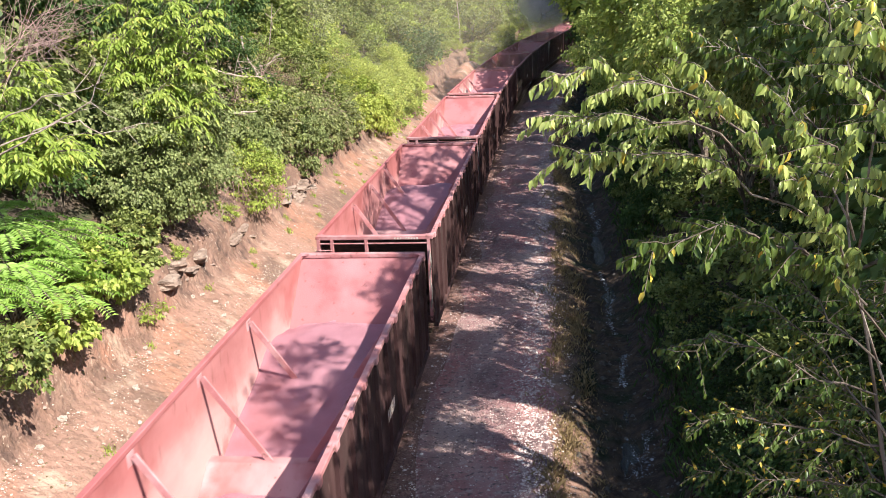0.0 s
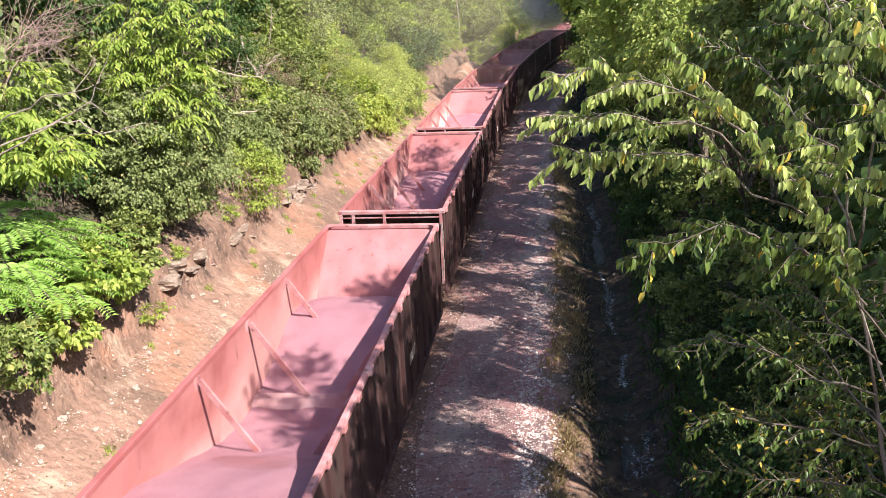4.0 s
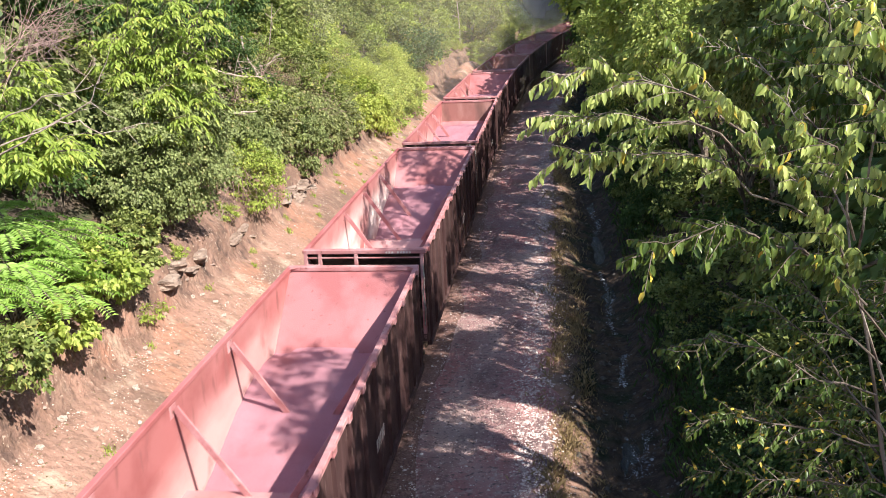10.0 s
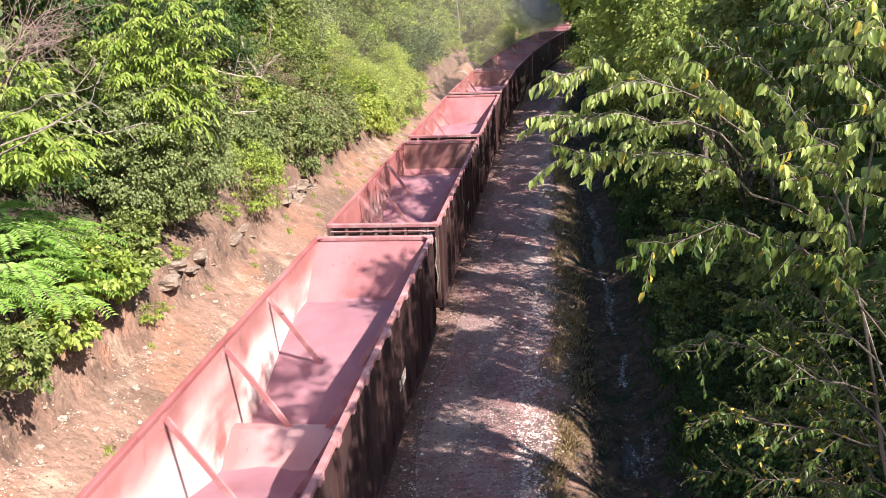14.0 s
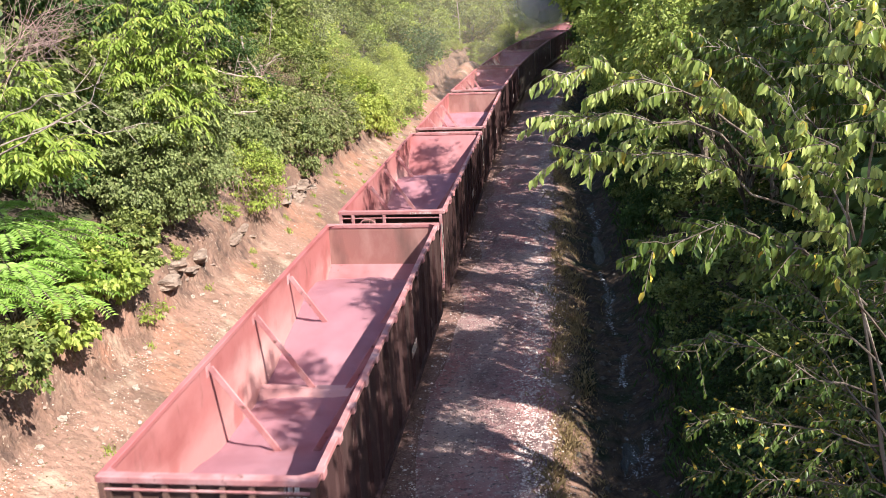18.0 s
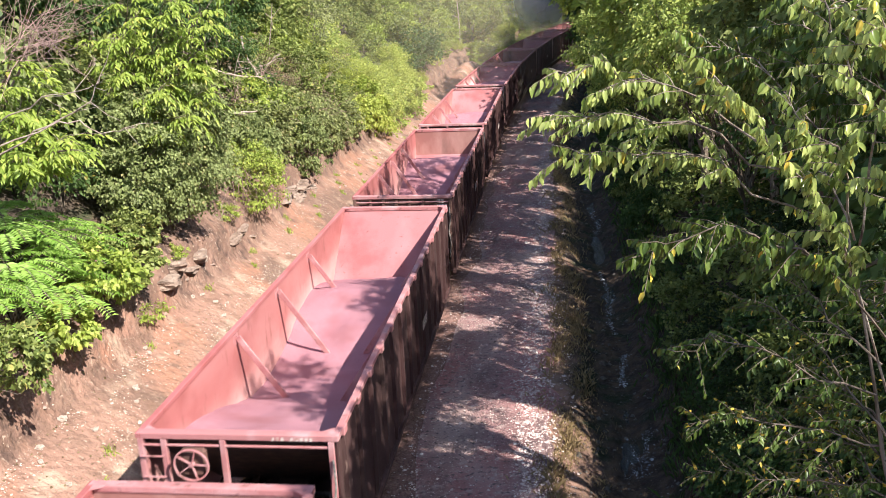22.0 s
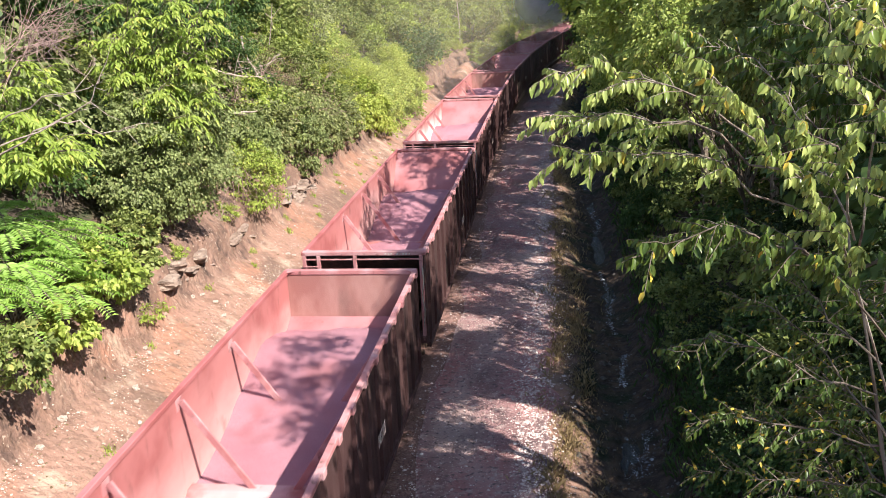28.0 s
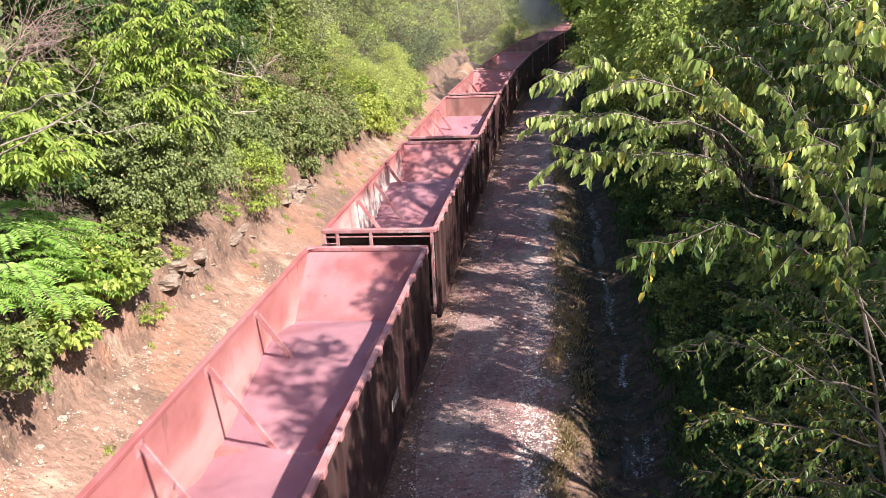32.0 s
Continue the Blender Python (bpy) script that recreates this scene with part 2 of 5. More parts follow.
M["leaf_dusty"] = leaf_material("dusty half dry leaves", (0.12, 0.145, 0.05), (0.36, 0.39, 0.16), (0.38, 0.31, 0.17))
M["grass"] = leaf_material("verge grass", (0.17, 0.125, 0.06), (0.46, 0.35, 0.20), (0.46, 0.35, 0.19))
M["brown_leaf"] = leaf_material("withered brown leaves", (0.14, 0.105, 0.055), (0.30, 0.235, 0.14), (0.4, 0.32, 0.2))

# ---- mesh helpers ----


def mesh_of(name, verts, faces, mat, smooth=False):
    me = bpy.data.meshes.new(name)
    me.from_pydata([tuple(v) for v in verts] if not isinstance(verts, np.ndarray) else verts.tolist(), [], faces if not isinstance(faces, np.ndarray) else faces.tolist())
    me.materials.append(mat)
    if smooth:
        me.shade_smooth()
    me.update()
    return me


def part(name, bm, mat, parent, label=""):
    """Links a bmesh (or a mesh) as one mesh object under a thing or a part."""
    if isinstance(bm, bmesh.types.BMesh):
        me = bpy.data.meshes.new(name)
        bm.to_mesh(me)
        bm.free()
        me.materials.append(mat)
    else:
        me = bm
    ob = new(name, me)
    ob.parent = parent
    if label:
        tagged(ob, label)
    return ob


def box(bm, x0, x1, y0, y1, z0, z1, bevel=0.0):
    r = bmesh.ops.create_cube(bm, size=1.0)
    for v in r["verts"]:
        v.co = Vector((x0 + (v.co.x + 0.5) * (x1 - x0), y0 + (v.co.y + 0.5) * (y1 - y0), z0 + (v.co.z + 0.5) * (z1 - z0)))
    if bevel:
        es = list({e for v in r["verts"] for e in v.link_edges})
        bmesh.ops.bevel(bm, geom=es, offset=bevel, segments=1, affect="EDGES")
    return bm


def beam(bm, p, q, w, h, bevel=0.0):
    """A square bar from p to q."""
    p, q = Vector(p), Vector(q)
    d = q - p
    m = Matrix.Translation((p + q) / 2) @ d.to_track_quat("Z", "Y").to_matrix().to_4x4()
    tmp = bmesh.new()
    box(tmp, -w / 2, w / 2, -h / 2, h / 2, -d.length / 2, d.length / 2, bevel)
    bmesh.ops.transform(tmp, matrix=m, verts=tmp.verts)
    me = bpy.data.meshes.new("tmp")
    tmp.to_mesh(me)
    tmp.free()
    bm.from_mesh(me)
    bpy.data.meshes.remove(me)
    return bm


def tube(bm, pts, radii, sides=6):
    """A tapered round bar along points."""
    pts = [Vector(p) for p in pts]
    rings = []
    for i, p in enumerate(pts):
        d = (pts[min(i + 1, len(pts) - 1)] - pts[max(i - 1, 0)]).normalized()
        a = d.orthogonal().normalized() if i == 0 else (rings[-1][1] - rings[-1][1].project(d)).normalized()
        c = d.cross(a)
        rings.append(([bm.verts.new(p + (a * math.cos(2 * math.pi * k / sides) + c * math.sin(2 * math.pi * k / sides)) * radii[i]) for k in range(sides)], a))
    for (r0, _), (r1, _) in zip(rings, rings[1:]):
        for k in range(sides):
            bm.faces.new((r0[k], r0[(k + 1) % sides], r1[(k + 1) % sides], r1[k]))
    bm.faces.new(rings[0][0][::-1])
    bm.faces.new(rings[-1][0])
    return bm


def prism(bm, outline, axis0, axis1):
    """A plate: an outline in the xz plane drawn out along y from axis0 to axis1."""
    a = [bm.verts.new((x, axis0, z)) for x, z in outline]
    b = [bm.verts.new((x, axis1, z)) for x, z in outline]
    n = len(outline)
    bm.faces.new(a)
    bm.faces.new(b[::-1])
    for i in range(n):
        bm.faces.new((a[i], b[i], b[(i + 1) % n], a[(i + 1) % n]))
    bmesh.ops.recalc_face_normals(bm, faces=bm.faces)
    return bm


# ---- the lie of the land ----
PX = [-400, -60, -30, -20, -14, -10, -7.4, -6.5, -6.2, -4.2, -3.0, -2.4, 2.0, 3.4, 4.9, 5.5, 5.9, 6.25, 6.45, 6.85, 7.1, 7.7, 9.0, 12, 18, 30, 60, 400]
PZ = [14, 11, 9.5, 8.8, 7.4, 5.2, 3.2, 2.35, 1.2, 0.0, -0.22, -0.08, -0.06, 0.0, -0.05, -0.2, -0.48, -0.60, -0.74, -0.74, -0.58, -0.1, 1.0, 3.2, 6.0, 8, 9, 12]


def bend(y):
    """How far the line has curved to the right at y."""
    return 0.00098 * max(0.0, y - 52.0) ** 2 if y < 200 else 21.466 + 0.290 * (y - 200)


def land(x, y):
    u = x - bend(y)
    if 5.0 < u < 8.2:
        u += 0.22 * noise.noise(Vector((3.3, y * 0.3, 0))) + 0.1 * noise.noise(Vector((x * 1.3, y * 1.1, 6)))
    z = float(np.interp(u, PX, PZ))
    if 6.2 < u < 7.2:
        z += 0.07 + 0.13 * noise.noise(Vector((x * 1.6, y * 0.55, 11))) + 0.05 * noise.noise(Vector((x * 5, y * 2.2, 3)))
    rough = min(1.0, max(0.0, (abs(u + 1.0) - 3.6) / 3.0)) * (0.25 if 2.0 < u < 7.6 else 1.0)
    z += rough * (0.45 * noise.noise(Vector((x * 0.35, y * 0.35, 0))) + 0.06 * noise.noise(Vector((x * 0.9, y * 0.9, z * 0.8 + 4))) + 0.02 * noise.noise(Vector((x * 2.1, y * 2.1, z * 2.0 + 9))))
    z += 0.02 * noise.noise(Vector((x * 2.0, y * 0.6, 2)))
    # an outcrop of earth beside the line, where it begins to curve
    z += 1.9 * math.exp(-((y - 92) / 7) ** 2 - ((u + 5.0) / 1.1) ** 2)
    return z


def make_ground():
    us = sorted(set([-400, -250, -150, -90, -60, -45, -36] + list(np.arange(-30, -10, 1.5)) + list(np.arange(-10, -2.4, 0.22)) + [-2.4, -1.6, 0, 1.6] + list(np.arange(2.0, 5.4, 0.3)) + list(np.arange(5.4, 7.7, 0.11)) + list(np.arange(7.8, 9.6, 0.3)) + list(np.arange(10, 30, 1.6)) + [32, 40, 55, 80, 130, 220, 400]))
    ys = sorted(list(np.arange(-140, 8, 6)) + list(np.arange(8, 45, 0.25)) + list(np.arange(45, 60, 0.5)) + list(np.arange(60, 110, 0.9)) + list(np.arange(110, 200, 3)) + [210, 230, 260, 300, 400, 600, 900, 1400])
    verts, faces = [], []
    for y in ys:
        for u in us:
            x = u + bend(y)
            verts.append((x, y, land(x, y)))
    n = len(us)
    for j in range(len(ys) - 1):
        for i in range(n - 1):
            a = j * n + i
            faces.append((a, a + 1, a + n + 1, a + n))
    me = mesh_of("ground", verts, faces, M["ground"], True)
    me.attributes.new("offset", "FLOAT", "POINT").data.foreach_set("value", [u for y in ys for u in us])
    return tagged(new("ground", me), "pinkish dusty earth cutting with banks and woodland soil", "ground", kind="structure")


make_ground()


def strip(name, u0, u1, lift, mat, y0, y1, dy, nu=8, wob=0.25, level=None):
    """A sheet that follows the line between two offsets, with uneven edges."""
    verts, faces = [], []
    ys = np.arange(y0, y1, dy)
    for y in ys:
        a = u0 + wob * noise.noise(Vector((u0, y * 0.35, 1)))
        b = u1 + wob * noise.noise(Vector((u1, y * 0.7, 7)))
        for i in range(nu + 1):
            x = a + (b - a) * i / nu + bend(y)
            verts.append((x, y, level if level is not None else land(x, y) + (lift if 0 < i < nu else -0.05)))
    for j in range(len(ys) - 1):
        for i in range(nu):
            k = j * (nu + 1) + i
            faces.append((k, k + 1, k + nu + 2, k + nu + 1))
    return new(name, mesh_of(name, verts, faces, mat, True))


tagged(strip("road", 1.75, 5.0, 0.03, M["gravel"], -120, 200, 0.3, 14, 0.45), "rutted grey gravel service road dusted with red ore", "road", kind="structure")
tagged(strip("water", 5.95, 7.2, 0, M["water"], -60, 160, 0.7, 4, 0.1, -0.70), "shallow dark water standing in the trackside ditch", "water", kind="structure")

# ---- railway track ----
MIDDLE, WIDE = -0.065, 1.04
track = tagged(new("railway_track"), "steel rails on dark wooden sleepers in red ballast", "track", kind="structure")


def along(u, y, z):
    return (u + bend(y), y, z)


for u in (MIDDLE - 0.7825, MIDDLE + 0.7825):
    bm = bmesh.new()
    path = [along(u, y, 0) for y in list(np.arange(-140, 60, 10)) + list(np.arange(60, 220, 4))]
    outline = [(-0.07, 0.02), (0.07, 0.02), (0.07, 0.035), (0.012, 0.05), (0.012, 0.145), (0.036, 0.15), (0.036, 0.185), (-0.036, 0.185), (-0.036, 0.15), (-0.012, 0.145), (-0.012, 0.05), (-0.07, 0.035)]
    rings = [[bm.verts.new((x + dx, y, dz)) for dx, dz in outline] for x, y, z in path]
    for r0, r1 in zip(rings, rings[1:]):
        for k in range(len(outline)):
            bm.faces.new((r0[k], r0[(k + 1) % len(outline)], r1[(k + 1) % len(outline)], r1[k]))
    part("rail", bm, M["rail_steel"], track, "worn steel rail")
bm = box(bmesh.new(), -1.28, 1.28, -0.11, 0.11, -0.14, 0.02, 0.012)
me = bpy.data.meshes.new("sleeper")
bm.to_mesh(me)
bm.free()
me.materials.append(M["sleeper"])
for i in range(260):
    y = 4 + i * 0.55
    ob = part("sleeper", me, None, track)
    ob.location, ob.rotation_euler.z = along(MIDDLE, y, 0), -math.atan(0.00196 * max(0, y - 52))

# ---- the ore train ----
TOP, HALF, LONG = 3.4, 1.575, 14.83
PITCH, FIRST = 16.2, 24.165


def brace_pair(car, y, reach):
    """Diagonal bars from the tops of both side walls down to the middle of the floor."""
    for s in (-1, 1):
        bm = beam(bmesh.new(), (s * 1.49, y, 3.2), (s * reach, y, 3.2 - (1.49 - reach) * 1.55), 0.045, 0.12, 0.006)
        box(bm, s * 1.535 - 0.04, s * 1.535 + 0.01, y - 0.13, y + 0.13, 3.02, 3.26, 0.008)
        part("brace", bm, M["rail_pink"], car, "dusty diagonal brace bar")


def build_truck(car, y):
    truck = part("truck", box(bmesh.new(), -1.15, 1.15, y - 0.2, y + 0.2, 0.45, 0.72, 0.03), M["steel"], car, "grimy cast steel truck")
    for s in (-1, 1):
        bm = bmesh.new()
        prism(bm, [(-1.25, 0.42), (-1.05, 0.34), (-0.5, 0.3), (-0.3, 0.2), (0.3, 0.2), (0.5, 0.3), (1.05, 0.34), (1.25, 0.42), (1.2, 0.66), (0.5, 0.86), (-0.5, 0.86), (-1.2, 0.66)], -0.06, 0.06)
        bmesh.ops.transform(bm, matrix=pose(s * 1.02, y, 0.1, 0, 0, 90), verts=bm.verts)
        part("side_frame", bm, M["steel"], truck)
    for dy in (-0.88, 0.88):
        bm = bmesh.new()
        for s in (-1, 1):
            for r, x0, x1 in ((0.42, 0.70, 0.83), (0.455, 0.68, 0.71), (0.16, 0.83, 0.87)):
                tube(bm, [(s * x0, 0, 0), (s * x1, 0, 0)], [r, r * 0.985], 20)
            for k in range(5):
                a = k * 2 * math.pi / 5
                box(bm, *sorted((s * 0.825, s * 0.845)), 0.27 * math.cos(a) - 0.05, 0.27 * math.cos(a) + 0.05, 0.27 * math.sin(a) - 0.05, 0.27 * math.sin(a) + 0.05)
        tube(bm, [(-0.9, 0, 0), (0.9, 0, 0)], [0.08, 0.08], 10)
        w = part("wheelset", bm, M["tread"], truck, "pair of steel wheels on an axle")
        w.location = (0, y + dy, 0.605)


def load_mesh(seed, ribbed):
    """A heaped load of ore pellets that has settled lower in the middle of the wagon."""
    rnd = random.Random(seed)
    low = seed in (2, 4, 5)
    c1, a1, w1 = rnd.uniform(0.4, 1.3), rnd.uniform(1.5, 1.75), rnd.uniform(3.2, 3.5) if low else rnd.uniform(3.8, 4.3)
    c2, a2, w2 = rnd.uniform(11.8, 12.6) if ribbed or low else rnd.uniform(10.2, 11.4), rnd.uniform(0.95, 1.25), rnd.uniform(2.5, 3.0)
    base = rnd.uniform(1.36, 1.46) if ribbed else rnd.uniform(0.98, 1.08) if low else rnd.uniform(1.2, 1.36)
    if ribbed:
        a1, w1 = 0.75, 2.6
    verts, faces = [], []
    nx, ny = 26, 110
    for j in range(ny + 1):
        y = 0.15 + (LONG - 0.3) * j / ny
        for i in range(nx + 1):
            x = -1.535 + 3.07 * i / nx
            crown = 0.07 * (1 - (x / 1.53) ** 2) * (0.4 + a2 * math.exp(-((y - c2) / w2) ** 2))
            z = base + a1 * math.exp(-((y - c1) / w1) ** 2) + a2 * math.exp(-((y - c2) / w2) ** 2) + crown - 0.1
            z += 0.10 * noise.noise(Vector((x * 0.9, y * 0.7, seed))) + 0.03 * noise.noise(Vector((x * 3, y * 3, seed + 5))) + 0.012 * noise.noise(Vector((x * 11, y * 11, seed)))
            d = min(y, LONG - y)
            under = (2.2 if ribbed else 3.29) - (d - 0.12) * ((2.2 if ribbed else 3.29) - 0.86) / 2.93 - 0.015
            if d < 3.0 and z < under:
                z = under
            verts.append((x, y - LONG / 2, z))
    for j in range(ny):
        for i in range(nx):
            a = j * (nx + 1) + i
            faces.append((a, a + 1, a + nx + 2, a + nx + 1))
    return mesh_of("ore_load", verts, faces, M["ore"], True)


def build_car(ribbed, pale, wheel):
    car = new("hopper_car")
    inner = M["dust_slope"]
    e = LONG / 2
    for s in (-1, 1):
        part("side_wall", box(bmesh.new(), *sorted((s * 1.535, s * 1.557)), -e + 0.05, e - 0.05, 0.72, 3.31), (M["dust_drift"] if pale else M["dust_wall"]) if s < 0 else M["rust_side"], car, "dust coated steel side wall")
        bm = box(bmesh.new(), *sorted((s * 1.49, s * 1.60)), -e, e, 3.30, TOP, 0.012)
        for k in range(14 if s > 0 else 0):
            y = -e + 0.35 + k * (LONG - 0.7) / 13
            box(bm, *sorted((s * 1.50, s * 1.64)), y - 0.10, y + 0.10, 3.27, TOP + 0.008, 0.012)
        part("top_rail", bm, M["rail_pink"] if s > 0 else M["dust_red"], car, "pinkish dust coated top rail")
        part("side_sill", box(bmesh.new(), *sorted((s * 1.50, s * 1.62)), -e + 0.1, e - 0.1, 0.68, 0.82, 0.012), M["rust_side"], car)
        for k in range(14):
            y = -e + 0.35 + k * (LONG - 0.7) / 13
            bm = prism(bmesh.new(), [(s * 1.558, 0.82), (s * 1.60, 0.82), (s * 1.63, 1.1), (s * 1.63, 3.05), (s * 1.60, 3.30), (s * 1.558, 3.30)], y - 0.05, y + 0.05)
            part("side_post", bm, M["rust_side"], car)
    for end in (-1, 1):
        def yy(d):
            return end * (e - d)
        bm = box(bmesh.new(), -1.58, 1.58, *sorted((yy(0.0), yy(0.16))), 3.29, TOP + 0.004, 0.014)
        for k in range(24):
            x = -1.45 + k * 2.9 / 23
            box(bm, x - 0.018, x + 0.018, *sorted((yy(0.165), yy(0.155))), 3.33, 3.36)
        part("end_rail", bm, M["rail_pink"], car, "pinkish dust coated end rail")
        for sx in (-1, 1):
            bm = bmesh.new()
            lo = [bm.verts.new((sx * x, yy(d), TOP - 0.02)) for x, d in ((1.50, 0.15), (1.32, 0.15), (1.50, 0.29))]
            hi = [bm.verts.new((v.co.x, v.co.y, TOP + 0.002)) for v in lo]
            bm.faces.new(lo)
            bm.faces.new(hi)
            for k in range(3):
                bm.faces.new((lo[k], lo[(k + 1) % 3], hi[(k + 1) % 3], hi[k]))
            bmesh.ops.recalc_face_normals(bm, faces=bm.faces)
            part("corner_gusset", bm, M["rail_pink"], car)
        # slope sheet and end plate
        if ribbed:
            part("end_sheet", box(bmesh.new(), -1.534, 1.534, *sorted((yy(0.11), yy(0.135))), 2.15, 3.29), M["end_dusty"], car, "ribbed brown steel end sheet")
            part("end_plate", box(bmesh.new(), -1.534, 1.534, *sorted((yy(0.098), yy(0.106))), 2.15, 3.288), M["end_dark"], car, "dull brown outer end plate")
            for k in range(7):
                x = end * (1.45 - k * 0.42)
                part("end_rib", prism(bmesh.new(), [(x - 0.04, 2.15), (x + 0.04, 2.15), (x + 0.04, 3.28), (x - 0.04, 3.28)], *sorted((yy(0.1), yy(0.03)))), M["end_dark"], car)
            part("end_beam", box(bmesh.new(), -1.55, 1.55, *sorted((yy(0.05), yy(-0.05))), 2.06, 2.16, 0.01), M["end_dark"], car)
            top = (0.12, 2.2)
        else:
            top = (0.12, 3.29)
        low = (3.05, 0.86)
        bm = bmesh.new()
        q = [(-1.533, yy(top[0]), top[1]), (1.533, yy(top[0]), top[1]), (1.533, yy(low[0]), low[1]), (-1.533, yy(low[0]), low[1])]
        va = [bm.verts.new(v) for v in q]
        vb = [bm.verts.new((v[0], v[1], v[2] - 0.035)) for v in q]
        bm.faces.new(va)
        bm.faces.new(vb[::-1])
        for k in range(4):
            bm.faces.new((va[k], vb[k], vb[(k + 1) % 4], va[(k + 1) % 4]))
        bmesh.ops.recalc_face_normals(bm, faces=bm.faces)
        part("slope_sheet", bm, inner, car, "sloping steel end floor under pink dust")
        # extra dark sheet below the slope, standing for the shade in the open end
        bm = bmesh.new()
        bm.faces.new([bm.verts.new((v[0] * 0.99, v[1], v[2] - 0.05)) for v in q])
        bm.faces.new([bm.verts.new((v[0] * 0.99, v[1], v[2] - 0.07)) for v in q])
        part("under_plate", bm, M["steel"], car, "dark sheet for the shade under the end floor")
        # corner posts, platform, coupler, hoses
        for x in (((-1.53, -1.16, -0.22, 1.47) if end < 0 else (1.53, 1.16, 0.22, -1.47)) if not ribbed else (-1.53, 1.53)):
            part("end_post", box(bmesh.new(), x - 0.045, x + 0.045, *sorted((yy(0.09), yy(0.0))), 0.9, 3.29, 0.008), M["end_dark" if ribbed else "rail_pink"], car)
        for k in range(6):
            z = 1.15 + k * 0.37
            bm = tube(bmesh.new(), [(-end * -1 * 1.53 * 1, yy(-0.02), z), (-end * -1 * 1.16, yy(-0.02), z)], [0.016, 0.016], 6)
            part("ladder_rung", bm, M["rail_pink"], car)
        part("end_sill", box(bmesh.new(), -1.56, 1.56, *sorted((yy(0.25), yy(0.0))), 0.82, 1.06, 0.02), M["rust_side"], car)
        part("cross_bar", tube(bmesh.new(), [(-1.5, yy(0.03), 3.18), (1.5, yy(0.03), 3.18)], [0.022, 0.022], 6), M["rail_pink"], car)
        part("coupler", box(box(bmesh.new(), -0.13, 0.13, *sorted((yy(0.3), yy(-0.52))), 0.78, 1.0, 0.03), -0.2, 0.16, *sorted((yy(-0.46), yy(-0.70))), 0.74, 1.04, 0.05), M["steel"], car, "rusty knuckle coupler")
        part("air_hose", tube(bmesh.new(), [(end * 0.3, yy(0.02), 0.85), (end * 0.32, yy(-0.25), 0.55), (end * 0.3, yy(-0.5), 0.45), (end * 0.1, yy(-0.68), 0.5)], [0.028] * 4, 6), M["hose"], car)
        part("end_cable", tube(bmesh.new(), [(1.5, yy(-0.03), 3.0), (1.53, yy(-0.09), 2.6), (1.47, yy(-0.05), 2.2), (1.53, yy(-0.1), 1.8), (1.48, yy(-0.05), 1.3)], [0.018] * 5, 5), M["hose"], car, "grey hanging cable")
        build_truck(car, yy(2.0))
    # wear of the mark on the end and the side
    if ribbed:
        for k in range(7):
            row, col = (0, k) if k < 3 else (1, k - 3)
            x, z = 1.06 + col * 0.095, 3.13 - 0.17 * row
            part("mark", box(bmesh.new(), x, x + 0.065, -e + 0.085, -e + 0.101, z, z + 0.12), M["stencil"], car, "white stencil mark on the end plate")
    else:
        for k in range(8):
            x = 0.56 + k * 0.075 + (0.07 if k > 2 else 0)
            part("mark", box(bmesh.new(), x, x + 0.045, -e - 0.004, -e + 0.01, 3.30, 3.355), M["white"], car, "worn white stencil mark")
    for k in range(5):
        part("mark", box(bmesh.new(), 1.63, 1.636, 1.2 + k * 0.16, 1.3 + k * 0.16, 1.7, 1.95), M["white"], car, "worn white stencil mark")
    part("centre_sill", box(bmesh.new(), -0.3, 0.3, -e + 0.2, e - 0.2, 0.74, 1.0, 0.02), M["steel"], car)
    for y in (-3.2, 0.0, 3.2):
        bm = bmesh.new()
        prism(bm, [(y - 1.5, 0.74), (y + 1.5, 0.74), (y + 0.4, 0.28), (y - 0.4, 0.28)], -1.1, 1.1)
        bmesh.ops.transform(bm, matrix=pose(0, 0, 0, 0, 0, 90), verts=bm.verts)
        part("hopper_chute", bm, M["rust_side"], car)
    part("floor", box(bmesh.new(), -1.53, 1.53, -4.4, 4.4, 0.83, 0.86), inner, car)
    bm = bmesh.new()
    prism(bm, [(-1.05, 0.86), (1.05, 0.86), (0.12, 1.50), (-0.12, 1.50)], -1.532, 1.532)
    bmesh.ops.transform(bm, matrix=pose(0, 0, 0, 0, 0, 90), verts=bm.verts)
    part("cross_ridge", bm, M["dust_pale"], car, "dusty steel ridge across the floor")
    for y in (-2.9, 0.0, 2.85):
        brace_pair(car, y, 0.12)
    if wheel:
        bm = bmesh.new()
        wx, wz = (-0.69, 2.92) if wheel == 2 else (0.0, 2.42)
        ring = [(wx + 0.27 * math.cos(a), -e - 0.14, wz + 0.27 * math.sin(a)) for a in np.linspace(0, 2 * math.pi, 25)]
        tube(bm, ring, [0.02] * 25, 6)
        for a in np.linspace(0, 2 * math.pi, 6)[:5]:
            beam(bm, (wx, -e - 0.12, wz), (wx + 0.26 * math.cos(a), -e - 0.14, wz + 0.26 * math.sin(a)), 0.035, 0.015)
        tube(bm, [(wx, -e + 0.02, wz), (wx, -e - 0.15, wz)], [0.05, 0.04], 10)
        part("brake_wheel", bm, M["rail_pink"], car, "spoked hand brake wheel")
        part("brake_housing", box(bmesh.new(), wx - 0.2, wx + 0.22, -e - 0.08, -e + 0.05, wz - 0.24, wz + 0.24, 0.05), M["end_dark"], car)
    return car


